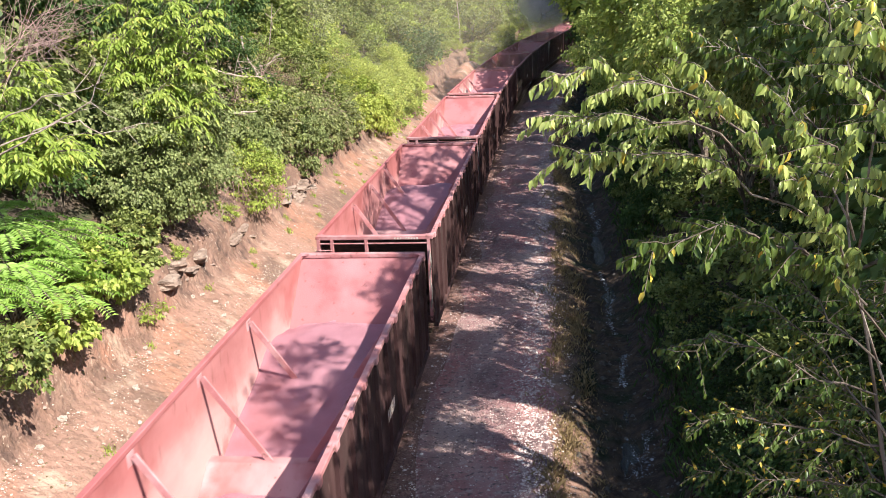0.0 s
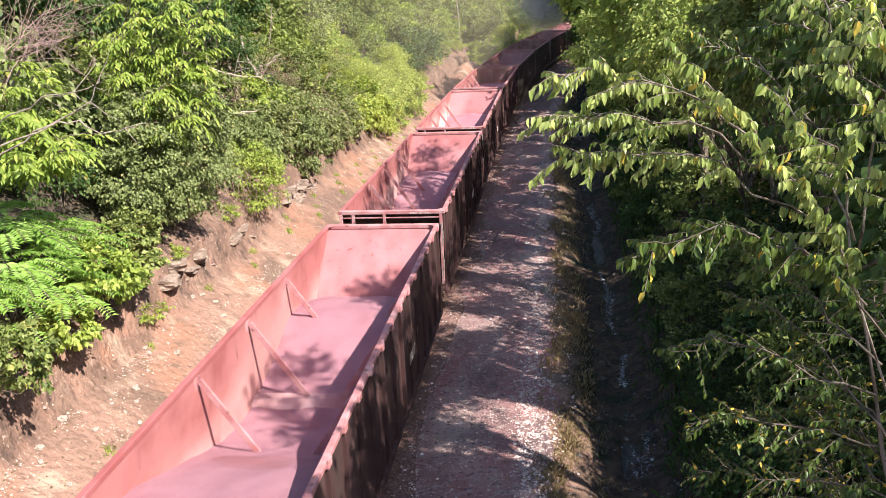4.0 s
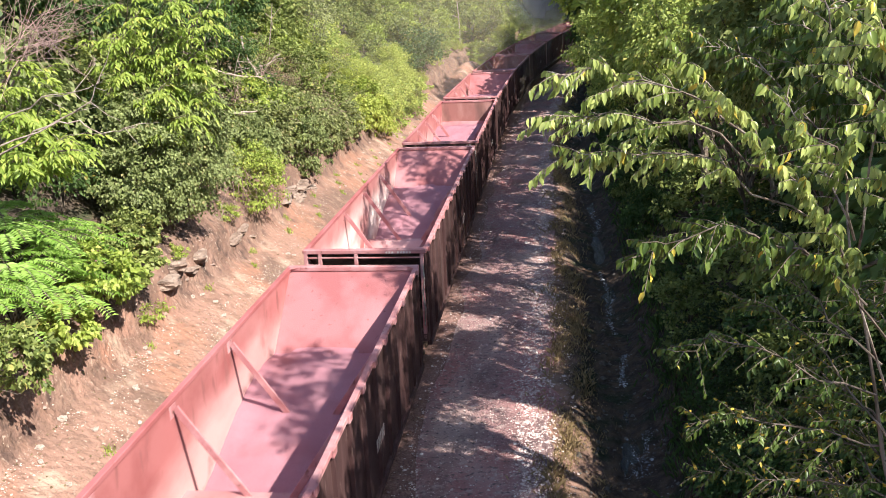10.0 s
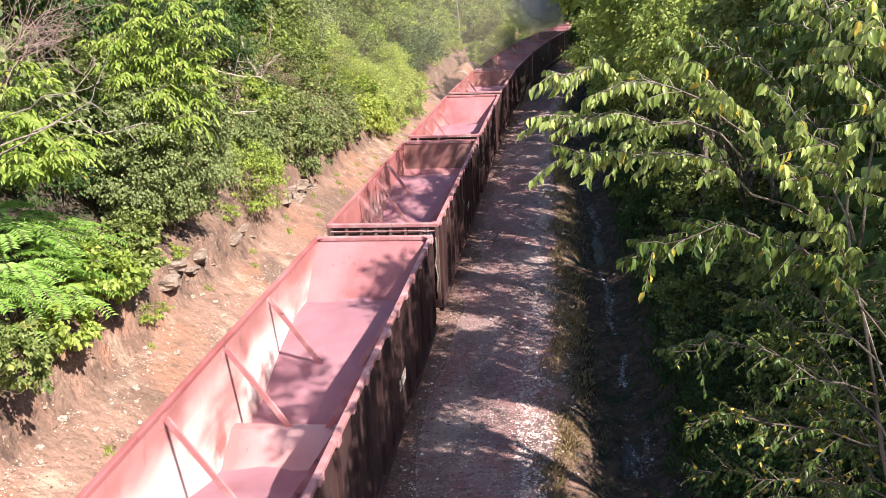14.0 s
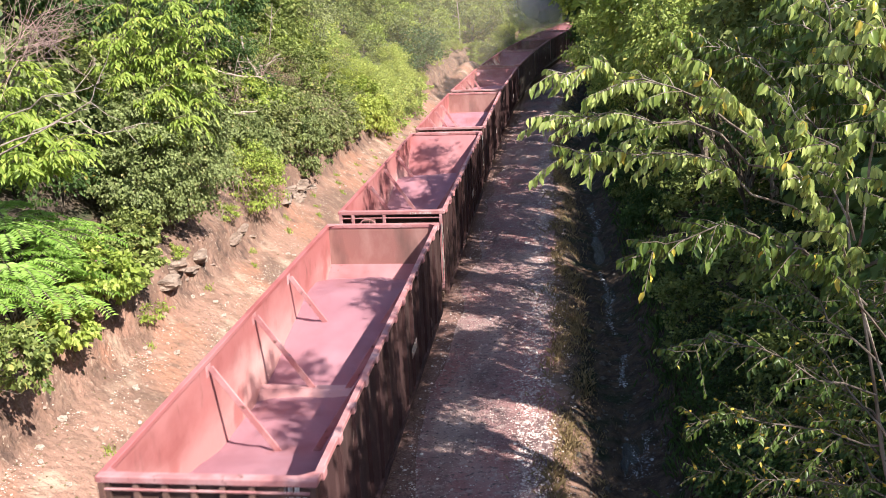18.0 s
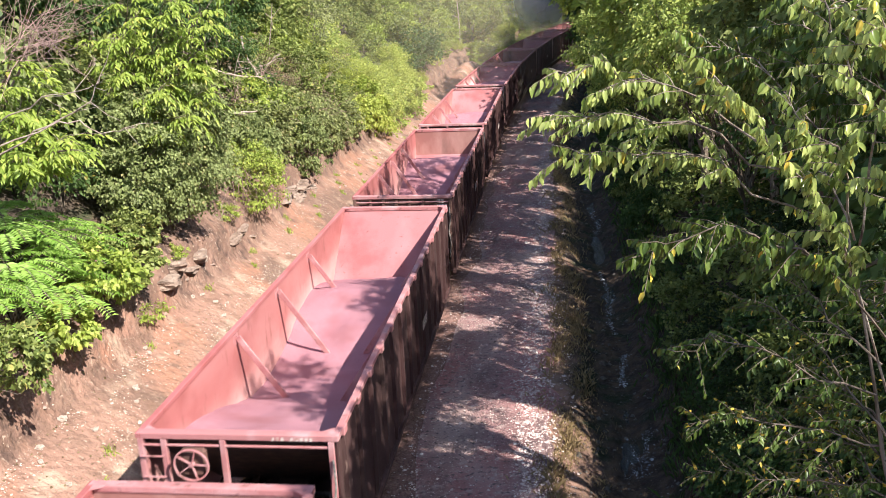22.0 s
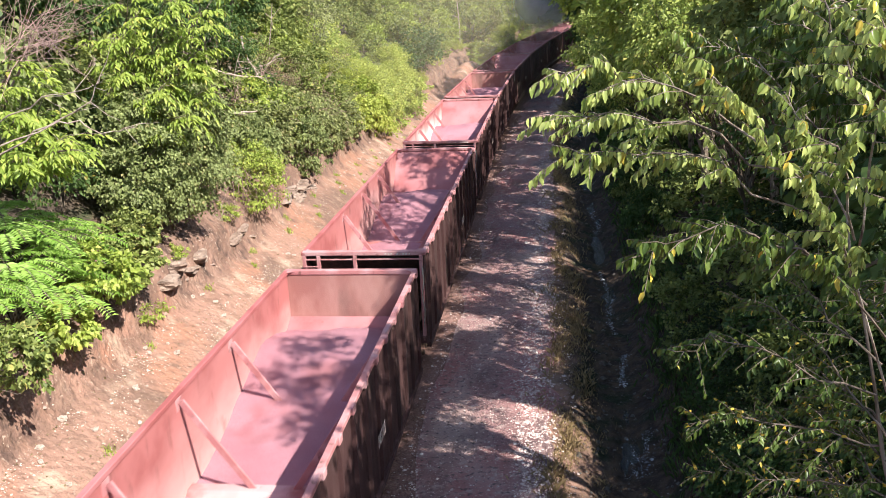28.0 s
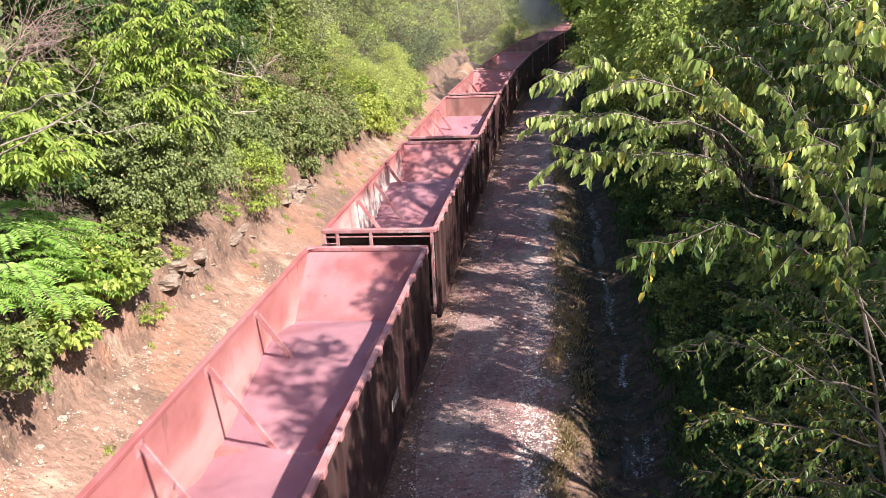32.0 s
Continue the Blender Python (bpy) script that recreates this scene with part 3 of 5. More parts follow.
def train_place(y):
    """Where a wagon's middle stands when it is y metres along the line."""
    half = 5.2
    a, b = bend(y - half), bend(y + half)
    return pose((a + b) / 2 + MIDDLE, y, 0.0, 0, 0, -math.degrees(math.atan2(b - a, 2 * half)))


def run(t):
    """How far the train has rolled towards the bridge at t seconds."""
    q = t / 10.0
    return 0.04563607 * q ** 4 - 0.31396459 * q ** 3 + 0.15644932 * q ** 2 - 34.13609503 * q


SHIFT = {-1: -0.45, 0: -0.2, 1: 0.15, 2: 0.47, 3: 0.28, 4: 0.12, 5: -0.2, 6: -0.32, 7: 0.15}
STRETCH = {0: 1.01, 1: 1.017, 2: 1.035, 3: 0.96, 4: 1.012, 5: 0.943, 6: 1.03}
KINDS = {}
cars = []
for k in range(-1, 16):
    ribbed, pale, wheel = k in (3, 5, 8, 11, 14), k in (2, 7, 12), (2 if k in (4, 9) else int(k in (1, 2, 12)))
    key = (ribbed, pale, wheel)
    here = train_place(FIRST + PITCH * k + LONG / 2 + SHIFT.get(k, 0.0))
    if key not in KINDS:
        car = KINDS[key] = build_car(*key)
        car.matrix_basis = here
        part("ore_load", load_mesh(k + 3, ribbed), None, car, "heaped reddish purple ore pellets")
    else:
        car = copy_thing(KINDS[key], here)
        [c for c in car.children if c.name.startswith("ore_load")][0].data = load_mesh(k + 3, ribbed)
    car.scale.x, car.scale.y = WIDE, STRETCH.get(k, 1.0)
    words = "dusty red steel hopper wagon half full of ore pellets"
    if pale:
        words = "hopper wagon with whitish dust on its inner walls, carrying ore"
    if ribbed:
        words = "red hopper wagon with ribbed brown end sheets, carrying ore"
    tagged(car, words, "railway wagon", "wagons of the ore train")
    cars.append((k, car))


def motions():
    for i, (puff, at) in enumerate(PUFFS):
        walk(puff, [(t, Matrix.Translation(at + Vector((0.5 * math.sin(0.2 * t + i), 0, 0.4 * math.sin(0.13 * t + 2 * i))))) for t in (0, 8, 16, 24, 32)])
    for i, (bough, root) in enumerate(SWAY):
        drift = ((0, 0.0), (4, 0.15), (7.5, 0.45), (10, 0.1), (13, -0.1), (17, -0.6), (20, -0.8), (23, -1.2), (26, -1.1), (29, -0.9), (32, -0.8))
        walk(bough, [(t, Matrix.Translation(root) @ Matrix.Rotation(radians(-a * (1 - 0.25 * i)), 4, "Y") @ Matrix.Translation(-root)) for t, a in drift])
    for k, car in cars:
        start = FIRST + PITCH * k + LONG / 2 + SHIFT.get(k, 0.0)
        walk(car, [(t, train_place(start + run(t))) for t in range(0, 33)])
        for truck in [c for c in car.children if c.name.startswith("truck")]:
            for w in [c for c in truck.children if c.name.startswith("wheelset")]:
                y = w.location.y
                walk(w, [(i * 0.16, Matrix.Translation((0, y, 0.605)) @ Matrix.Rotation(-run(i * 0.16) / 0.42, 4, "X")) for i in range(201)])


# ---- plants ----


def leaves(pts, out, size, rng, droop=0.5, width=0.3, fine=False, spin=0.6, tilt=0.62):
    """Vertices and faces of one leaf for each point, pointing along out and hanging a little."""
    n = len(pts)
    ax = out + rng.normal(0, spin, (n, 3)) * 0.6
    ax[:, 2] -= droop
    ax /= np.linalg.norm(ax, axis=1)[:, None]
    up = np.array([0.15, -0.25, 0.7]) + rng.normal(0, tilt, (n, 3)) + out * 0.5
    side = np.cross(ax, up)
    side /= np.linalg.norm(side, axis=1)[:, None] + 1e-9
    nor = np.cross(side, ax)
    ln = (size * rng.uniform(0.65, 1.25, n))[:, None]
    if fine:
        tmpl = [(0, 0, 0), (0.28, -0.8, 0.10), (0.66, -0.72, 0.04), (1.0, 0, -0.22), (0.66, 0.72, 0.04), (0.28, 0.8, 0.10), (0.48, 0, -0.03)]
        quads = [(0, 1, 6), (1, 2, 6), (2, 3, 6), (3, 4, 6), (4, 5, 6), (5, 0, 6)]
    else:
        tmpl = [(0, 0, 0), (0.45, -1, 0.12), (1.0, 0, -0.12), (0.45, 1, 0.12)]
        quads = [(0, 2, 1), (0, 3, 2)]
    v = np.stack([pts + ax * ln * a + side * ln * (width * b) + nor * ln * c for a, b, c in tmpl], 1).reshape(-1, 3)
    k = len(tmpl)
    f = (np.array(quads)[None] + (np.arange(n) * k)[:, None, None]).reshape(-1, 3)
    return v, f


def crown_mesh(name, rx, ry, rz, clumps, per, size, mat, seed, droop=0.5, width=0.3, low=0.0, spread=0.24, gap=0.35, under=-0.55):
    """A crown of many leaf clumps round an uneven body with gaps; its base is at z = 0."""
    rng = np.random.default_rng(seed)
    rad = np.array([rx, ry, rz])
    cs, ds = [], []
    while len(cs) < clumps:
        d = rng.normal(0, 1, 3)
        d /= np.linalg.norm(d)
        if d[2] < under:
            continue
        nz = noise.noise(Vector(d * 1.7 + seed * 3.1))
        if nz < -gap and rng.random() < 0.85:
            continue
        r = (0.45 + 0.55 * rng.random() ** 0.45) * (1 + 0.5 * nz)
        c = d * rad * r
        c[2] += rz * (1.0 + low)
        if c[2] > 0.02:
            cs.append(c)
            ds.append(d)
    cs, ds = np.array(cs), np.array(ds)
    idx = np.repeat(np.arange(clumps), per)
    pts = cs[idx] + rng.normal(0, spread, (len(idx), 3)) * min(rx, rz) * np.array([1, 1, 0.6])
    v, f = leaves(pts, ds[idx] * 0.8 + rng.normal(0, 0.4, (len(idx), 3)), size, rng, droop, width)
    return mesh_of(name, v, f, mat), cs


def stems_mesh(cs, rng, r0, count, mat, height=None):
    bm = bmesh.new()
    tips = cs[rng.choice(len(cs), min(count, len(cs)), replace=False)]
    if height:
        tube(bm, [(0, 0, -0.4), (0.06, 0.03, height * 0.5), (0.0, 0.08, height)], [r0, r0 * 0.8, r0 * 0.5], 8)
    for t in tips:
        root = (0.0, 0.06, height * rng.uniform(0.45, 0.95)) if height else (rng.normal(0, 0.12), rng.normal(0, 0.12), -0.3)
        mid = (Vector(root) + Vector(t)) / 2 + Vector((0, 0, 0.15 * abs(t[2])))
        tube(bm, [root, mid, t], [r0 * 0.55, r0 * 0.35, r0 * 0.12], 5)
    me = bpy.data.meshes.new("stems")
    bm.to_mesh(me)
    bm.free()
    me.materials.append(mat)
    return me


def plant(name, label, category, dims, clumps, per, size, mat, seed, r0=0.03, stems=9, height=None, **kw):
    """A shrub or tree: a thing with its stems (or trunk) and its crown."""
    ob = new(name)
    me, cs = crown_mesh("crown", *dims, clumps, per, size, mat, seed, **kw)
    if height:
        me.transform(Matrix.Translation((0, 0, height - dims[2] * 0.55)))
        cs = cs + np.array([0, 0, height - dims[2] * 0.55])
    part("trunk" if height else "stem", stems_mesh(cs, np.random.default_rng(seed), r0, stems, M["bark"], height), None, ob)["kind"] = "stuff"
    part("crown", me, None, ob)
    return tagged(ob, label, category)



def leaner(name, label, category, root, centre, dims, clumps, per, size, mat, seed, r0=0.05, stems=14, **kw):
    """A plant rooted at one place whose crown hangs round another."""
    ob = new(name)
    base = Vector((root[0], root[1], land(*root) - 0.2))
    ob.location = base
    off = Vector(centre) - base
    me, cs = crown_mesh("crown", *dims, clumps, per, size, mat, seed, under=-0.9, **kw)
    move = np.array(off) - np.array([0, 0, dims[2]])
    me.transform(Matrix.Translation(move))
    cs = cs + move
    rng = np.random.default_rng(seed)
    bm = bmesh.new()
    fork = off * 0.62
    tube(bm, [(0, 0, 0), tuple(off * 0.3 + Vector((0, 0, 0.25))), tuple(fork + Vector((0, 0, 0.15)))], [r0, r0 * 0.85, r0 * 0.65], 7)
    for t in cs[rng.choice(len(cs), min(stems, len(cs)), replace=False)]:
        a = off * rng.uniform(0.3, 0.62) + Vector((0, 0, 0.15))
        tube(bm, [tuple(a), tuple((a + Vector(t)) / 2 + Vector(rng.normal(0, 0.12, 3))), tuple(t)], [r0 * 0.5, r0 * 0.33, r0 * 0.14], 5)
    part("stem", bm, M["bark_dark"], ob)["kind"] = "stuff"
    part("crown", me, None, ob)
    return tagged(ob, label, category)



def spray_tree(label, root, fork, tips, seed, twigs_each=13):
    """A young tree whose limbs end in flat sprays of drooping compound leaves."""
    rng = np.random.default_rng(seed)
    ob = new("tree")
    base = Vector((root[0], root[1], land(*root) - 0.2))
    ob.location = base
    fork = Vector(fork) - base
    bm = tube(bmesh.new(), [(0, 0, 0), tuple(fork * 0.5 + Vector((0.1, 0, 0.2))), tuple(fork)], [0.10, 0.08, 0.06], 8)
    part("trunk", bm, M["bark"], ob)
    pts, outs = [], []
    for tip in tips:
        tip = Vector(tip) - base
        line = [fork * rng.uniform(0.6, 1.0)]
        line += [line[0].lerp(tip, t) + Vector((0, 0, 0.5 * t * (1 - t))) + Vector(rng.normal(0, 0.07, 3)) for t in (0.3, 0.55, 0.8)] + [tip]
        limb = tube(bmesh.new(), line, [0.036, 0.028, 0.02, 0.013, 0.006], 6)
        way = (line[-1] - line[-2]).normalized()
        for k in range(twigs_each):
            t = rng.uniform(0.45, 1.0)
            seg = min(3, int(t * 4))
            q = line[seg].lerp(line[seg + 1], t * 4 - seg)
            d = Vector((way.x * 0.5 + 0.25 + rng.normal(0, 0.8), way.y * 0.5 - 0.15 + rng.normal(0, 0.8), rng.normal(0.05, 0.28))).normalized()
            ln = rng.uniform(0.3, 0.75)
            end = q + d * ln + Vector((0, 0, -0.12 * ln))
            tube(limb, [q, (q + end) / 2 + Vector((0, 0, 0.05)), end], [0.010, 0.007, 0.004], 4)
            side = d.cross(Vector((0, 0, 1))).normalized()
            for j in range(4):
                b = q.lerp(end, 0.35 + 0.65 * j / 3)
                e = (d + side * (0.9 if j % 2 else -0.9) * (0 if j == 3 else 1) + Vector((0, 0, rng.normal(0, 0.2)))).normalized()
                w = e.cross(Vector((0, 0, 1))).normalized()
                rl = rng.uniform(0.24, 0.38)
                for m in range(4):
                    u = 0.3 + 0.7 * m / 3
                    c = b + e * rl * u + Vector((0, 0, -0.55 * rl * u * u))
                    for sgn in (-1, 1) if m < 3 else (0,):
                        pts.append(c)
                        outs.append(w * sgn * 0.8 + e * 0.7)
        part("limb", limb, M["bark"], ob)
    v, f = leaves(np.array(pts), np.array(outs), 0.185, rng, 0.6, 0.2, True, 0.22, 0.3)
    part("foliage", mesh_of("foliage", v, f, M["leaf_spray"], True), None, ob, "long drooping yellow green leaflets")
    return tagged(ob, label, "tree")


PLANTS = {}


def stock():
    s = PLANTS
    s["mid"] = [plant("shrub", "leafy mid green shrub on the bank", "shrub", (1.5, 1.5, 1.3), 46, 34, 0.19, M["leaf_mid"], 11 + i, width=0.36, spread=0.125, gap=0.15) for i in range(3)]
    s["bright"] = [plant("shrub", "sunlit yellow green shrub on the bank", "shrub", (1.3, 1.4, 1.1), 42, 34, 0.19, M["leaf_bright"], 21 + i, width=0.34, spread=0.13, gap=0.15) for i in range(3)]
    s["vine"] = [plant("vine_thicket", "dusty grey green vine thicket over the bank", "vine", (1.5, 1.4, 1.9), 110, 30, 0.16, M["leaf_grey"], 31 + i, droop=0.9, width=0.40, spread=0.12, gap=0.6) for i in range(2)]
    s["dark"] = [plant("shrub", "deep green understorey shrub, partly darkened for shade", "shrub", (1.7, 1.7, 1.4), 60, 28, 0.19, M["leaf_dark"], 41 + i, width=0.36, spread=0.17) for i in range(2)]
    s["tree"] = [plant("tree", "broadleaf tree in full green leaf", "tree", (2.7, 2.7, 2.9), 130, 30, 0.25, M["leaf_mid"], 51 + i, 0.13, 16, 5.0, spread=0.085, gap=0.1, width=0.36) for i in range(2)]
    s["tree_bright"] = [plant("tree", "broadleaf tree with sunlit yellow green leaves", "tree", (2.5, 2.4, 2.6), 120, 30, 0.24, M["leaf_bright"], 61, 0.12, 16, 4.6, spread=0.085, gap=-0.04, width=0.34)]
    s["tree_dark"] = [plant("tree", "tall tree with deep green foliage, partly darkened for shade", "tree", (2.8, 2.8, 3.2), 140, 30, 0.25, M["leaf_dark"], 71 + i, 0.15, 16, 5.6, spread=0.13, gap=0.2, width=0.36) for i in range(2)]
    s["tall"] = [plant("tree", "tall slender tree leaning over the service road", "tree", (3.0, 3.0, 3.6), 100, 26, 0.26, M["leaf_mid"], 75 + i, 0.16, 18, 11.0, spread=0.09, gap=-0.12, width=0.36) for i in range(2)]
    s["low"] = [plant("tree", "young broadleaf tree leafy down to the ground", "tree", (2.3, 2.3, 2.6), 130, 28, 0.24, M["leaf_mid"] if i else M["leaf_bright"], 101 + i, 0.08, 16, 2.2, spread=0.085, gap=0.12, width=0.36) for i in range(2)]
    s["lance"] = [plant("tree", "young tree with long narrow sunlit leaves", "tree", (1.9, 1.9, 2.1), 120, 26, 0.26, M["leaf_bright"], 111 + i, 0.06, 20, 2.4, spread=0.10, gap=0.08, width=0.2, droop=0.75) for i in range(2)]
    s["dry"] = [plant("shrub", "half withered brown shrub on the bank", "shrub", (1.4, 1.4, 1.3), 40, 22, 0.13, M["brown_leaf"], 121 + i, 0.02, 26, spread=0.16, gap=0.1, width=0.3) for i in range(2)]
    s["dusty"] = [plant("shrub", "dusty half dry shrub on the bank", "shrub", (1.3, 1.3, 1.5), 60, 26, 0.14, M["leaf_dusty"], 131 + i, 0.022, 24, spread=0.15, gap=0.05, width=0.3) for i in range(3)]
    s["lime"] = [plant("weed_clump", "sunlit yellow green weeds along the bank", "weed", (0.9, 0.9, 0.8), 46, 26, 0.17, M["leaf_weed"], 141 + i, 0.012, 8, spread=0.2, gap=0.2, width=0.2, droop=0.2) for i in range(2)]
    s["weed"] = [plant("weed_clump", "low bright weeds at the edge of the bank", "weed", (0.6, 0.7, 0.4), 26, 18, 0.14, M["leaf_bright"], 81 + i, 0.012, 6, spread=0.3) for i in range(2)]
    s["thick"] = [plant("shrub", "dense small-leaved shrub beside the ditch, coloured dark for shade", "shrub", (1.6, 1.6, 1.5), 150, 34, 0.105, M["leaf_shade"], 91 + i, 0.03, 22, width=0.34, spread=0.11, gap=0.3) for i in range(2)]


stock()
used = set()


JOINED = {}


def put(kind, x, y, scale=1.0, rnd=random, sink=0.15, lift=0.0, joined=False, lean=0.0):
    """Sets a plant of a kind on the ground at x, y, as a thing or as a share of the joined far growth."""
    src = rnd.choice(PLANTS[kind])
    m = pose(x, y, land(x, y) - sink + lift, rnd.uniform(-7, 7), rnd.uniform(-7, 7), rnd.uniform(0, 360))
    if lean:
        m = pose(x, y, land(x, y) - sink + lift, rnd.uniform(-7, 7), lean) @ pose(0, 0, 0, 0, 0, rnd.uniform(0, 360))
    if joined:
        f = scale * rnd.uniform(0.88, 1.15)
        for c in src.children:
            JOINED.setdefault(c.data.materials[0].name, []).append((c.data, m @ Matrix.Diagonal((f, f, f, 1))))
        return None
    if src.name in used:
        ob = copy_thing(src, m)
    else:
        used.add(src.name)
        ob = src
        ob.matrix_basis = m
    f = scale * rnd.uniform(0.88, 1.15)
    ob.scale = (f, f, f * rnd.uniform(0.92, 1.12))
    return ob


def left_bank():
    rnd = random.Random(5)
    # the edge of the growth, plant by plant
    for kind, u, y, f in (("mid", -7.9, 12.0, 0.9), ("dark", -9.4, 15.0, 0.9), ("weed", -6.3, 22.6, 0.7), ("mid", -7.2, 23.4, 0.5), ("weed", -6.5, 25.4, 0.6), ("dark", -9.6, 27.3, 0.9), ("weed", -6.6, 30.2, 0.6), ("bright", -7.4, 35.2, 0.55), ("mid", -7.6, 36.8, 0.75),
                          ("mid", -7.4, 39.4, 0.8), ("bright", -7.0, 41.8, 0.65), ("mid", -7.6, 44.2, 0.85), ("mid", -7.2, 47.0, 0.75), ("dusty", -7.0, 49.2, 0.7), ("mid", -6.9, 51.4, 0.6), ("bright", -6.5, 53.6, 0.6), ("bright", -6.9, 55.4, 0.9),
                          ("bright", -6.4, 58.2, 0.8), ("weed", -5.9, 57.0, 1.2), ("bright", -6.3, 61.5, 0.9), ("weed", -5.7, 61.0, 1.2), ("bright", -6.1, 65.0, 0.9), ("weed", -5.5, 65.5, 1.2), ("bright", -6.2, 69.0, 0.9),
                          ("dark", -7.2, 73.0, 1.0), ("dark", -7.4, 76.5, 1.2), ("dark", -7.2, 80.0, 1.1), ("bright", -6.4, 88.0, 0.8), ("weed", -5.4, 92.0, 1.2), ("bright", -5.2, 97.5, 0.8), ("bright", -5.0, 103.0, 0.9), ("bright", -4.6, 107.5, 0.9), ("bright", -4.4, 112.0, 0.9), ("mid", -4.4, 117.0, 0.9), ("bright", -6.2, 95.0, 0.9), ("bright", -5.6, 100.0, 1.0), ("mid", -5.8, 105.0, 1.0), ("bright", -5.2, 110.0, 1.0), ("mid", -5.4, 115.0, 1.1)):
        if not 84 < y < 100:
            put(kind, u + bend(y), y, f, rnd)
    y = 11.0
    while y < 150:
        step = 1.6 if y < 70 else 2.3
        for u, kinds, sc in ((-8.1, ("mid", "bright", "mid", "weed"), 0.7), (-9.2, ("mid", "mid", "bright"), 0.9), (-11.0, ("mid", "bright", "vine", "bright", "mid"), 1.05), (-13.2, ("mid", "bright", "mid"), 1.2), (-16.0, ("mid", "low", "bright"), 1.05)):
            sc *= rnd.choice((0.75, 1.0, 1.0, 1.25))
            if rnd.random() < (0.84 if y > 46 else 0.7) and not (u > -10 and (23 < y < 31 or u > -8.5 and y < 32)) and not (u > -12 and (y < 23 or 37 < y < 42)):
                if u > -12 and 44 < y < 72:
                    kinds = ("bright", "dusty", "mid", "lime") if y > 54 else ("mid", "dusty", "bright", "mid", "dry")
                elif 30 < y < 46:
                    kinds = ("dusty", "mid", "dry", "dusty", "bright")
                put(rnd.choice(kinds), u + rnd.uniform(-0.7, 0.6) + bend(y), y + rnd.uniform(-0.7, 0.7), sc, rnd, joined=u < -12.5 or y > 75)
        y += step
    y = 18.0
    while y < 200:
        put(rnd.choice(("low", "tree_bright", "tree", "low")), -18 - rnd.uniform(0, 4) + bend(y), y, rnd.uniform(0.9, 1.3), rnd, joined=y > 60)
        put(rnd.choice(("low", "tree_bright", "low", "tree")), -24 - rnd.uniform(0, 8) + bend(y), y + 2, rnd.uniform(1.1, 1.6), rnd, joined=True)
        y += 3.6 if y < 80 else 6
    for i in range(110):
        y = 104 + i * 0.62
        put(rnd.choice(("bright", "lime", "mid", "lime", "low")), -5.0 - rnd.uniform(0, 5) + bend(y), y, rnd.uniform(0.7, 1.0), rnd, joined=True)
    for i in range(44):
        y = 100 + i * 1.7
        put(rnd.choice(("bright", "lime", "mid", "lime")), -3.6 - rnd.uniform(0, 1.6) + bend(y), y, rnd.uniform(0.5, 0.8), rnd, joined=True)
    for i in range(36):
        y = 84 + i * 3.0
        put(rnd.choice(("lime", "bright", "lime", "mid")), -5.0 - rnd.uniform(0, 1.2) + (1.2 if y > 104 else -2.0 if y < 99 else 0) + bend(y), y, rnd.uniform(0.55, 0.8), rnd, joined=y > 110)
        if y > 112:
            put(rnd.choice(("mid", "low", "bright", "tree_bright")), -7.4 - rnd.uniform(0, 5) + bend(y), y, rnd.uniform(0.9, 1.3), rnd, joined=True)
    lance = "young tree with long narrow sunlit leaves"
    spray_tree(lance, (-9.0, 27.0), (-7.6, 26.2, 6.6), [(-7.39, 25.05, 9.09), (-6.77, 25.35, 9.67), (-6.05, 25.95, 9.46), (-4.88, 25.65, 9.74), (-4.81, 25.69, 8.8), (-5.47, 25.6, 8.19), (-7.1, 25.06, 8.27), (-6.04, 24.95, 7.64), (-5.42, 26.05, 7.25), (-5.65, 25.15, 6.71), (-6.86, 25.2, 7.39), (-6.55, 25.85, 8.61), (-5.6, 25.4, 10.3), (-4.3, 26.4, 10.6), (-7.2, 25.8, 10.6)], 2301)
    spray_tree(lance, (-9.6, 20.6), (-8.0, 19.6, 6.2), [(-6.67, 18.75, 8.83), (-6.36, 19.0, 8.49), (-6.45, 19.35, 7.95), (-6.6, 18.55, 7.88), (-6.49, 19.1, 7.36), (-5.35, 18.64, 6.9), (-6.15, 19.35, 6.99), (-6.6, 19.45, 6.4), (-6.87, 18.55, 7.14), (-6.41, 18.45, 6.84), (-5.82, 19.29, 7.15), (-7.32, 19.4, 8.23)], 2302, 8)
    # dark leaved trees behind, whose colour gives the shaded background
    for x, y, f in ((-10.6, 25.4, 0.75), (-11.2, 28.6, 0.8), (-10.4, 23.4, 0.7), (-9.8, 35.6, 0.62), (-9.6, 38.6, 0.6), (-10.2, 41.8, 0.62), (-12.4, 33.0, 0.9)):
        put("tree_dark", x, y, f, rnd)
    vine = "dusty grey green vine thicket over the bank"
    leaner("vine_thicket", vine, "vine", (-7.8, 27.2), (-6.75, 26.5, 5.3), (1.75, 1.5, 2.2), 330, 46, 0.1, M["leaf_grey"], 221, 0.04, 20, spread=0.09, gap=0.5, width=0.42, droop=0.9)
    leaner("vine_thicket", vine, "vine", (-8.2, 25.6), (-7.2, 24.9, 5.0), (1.3, 1.2, 1.7), 210, 46, 0.1, M["leaf_grey"], 222, 0.04, 18, spread=0.09, gap=0.5, width=0.42, droop=0.9)
    leaner("vine_thicket", vine, "vine", (-8.0, 29.6), (-7.2, 29.2, 5.3), (1.3, 1.4, 1.8), 190, 46, 0.1, M["leaf_grey"], 223, 0.04, 18, spread=0.10, gap=0.4, width=0.42, droop=0.9)
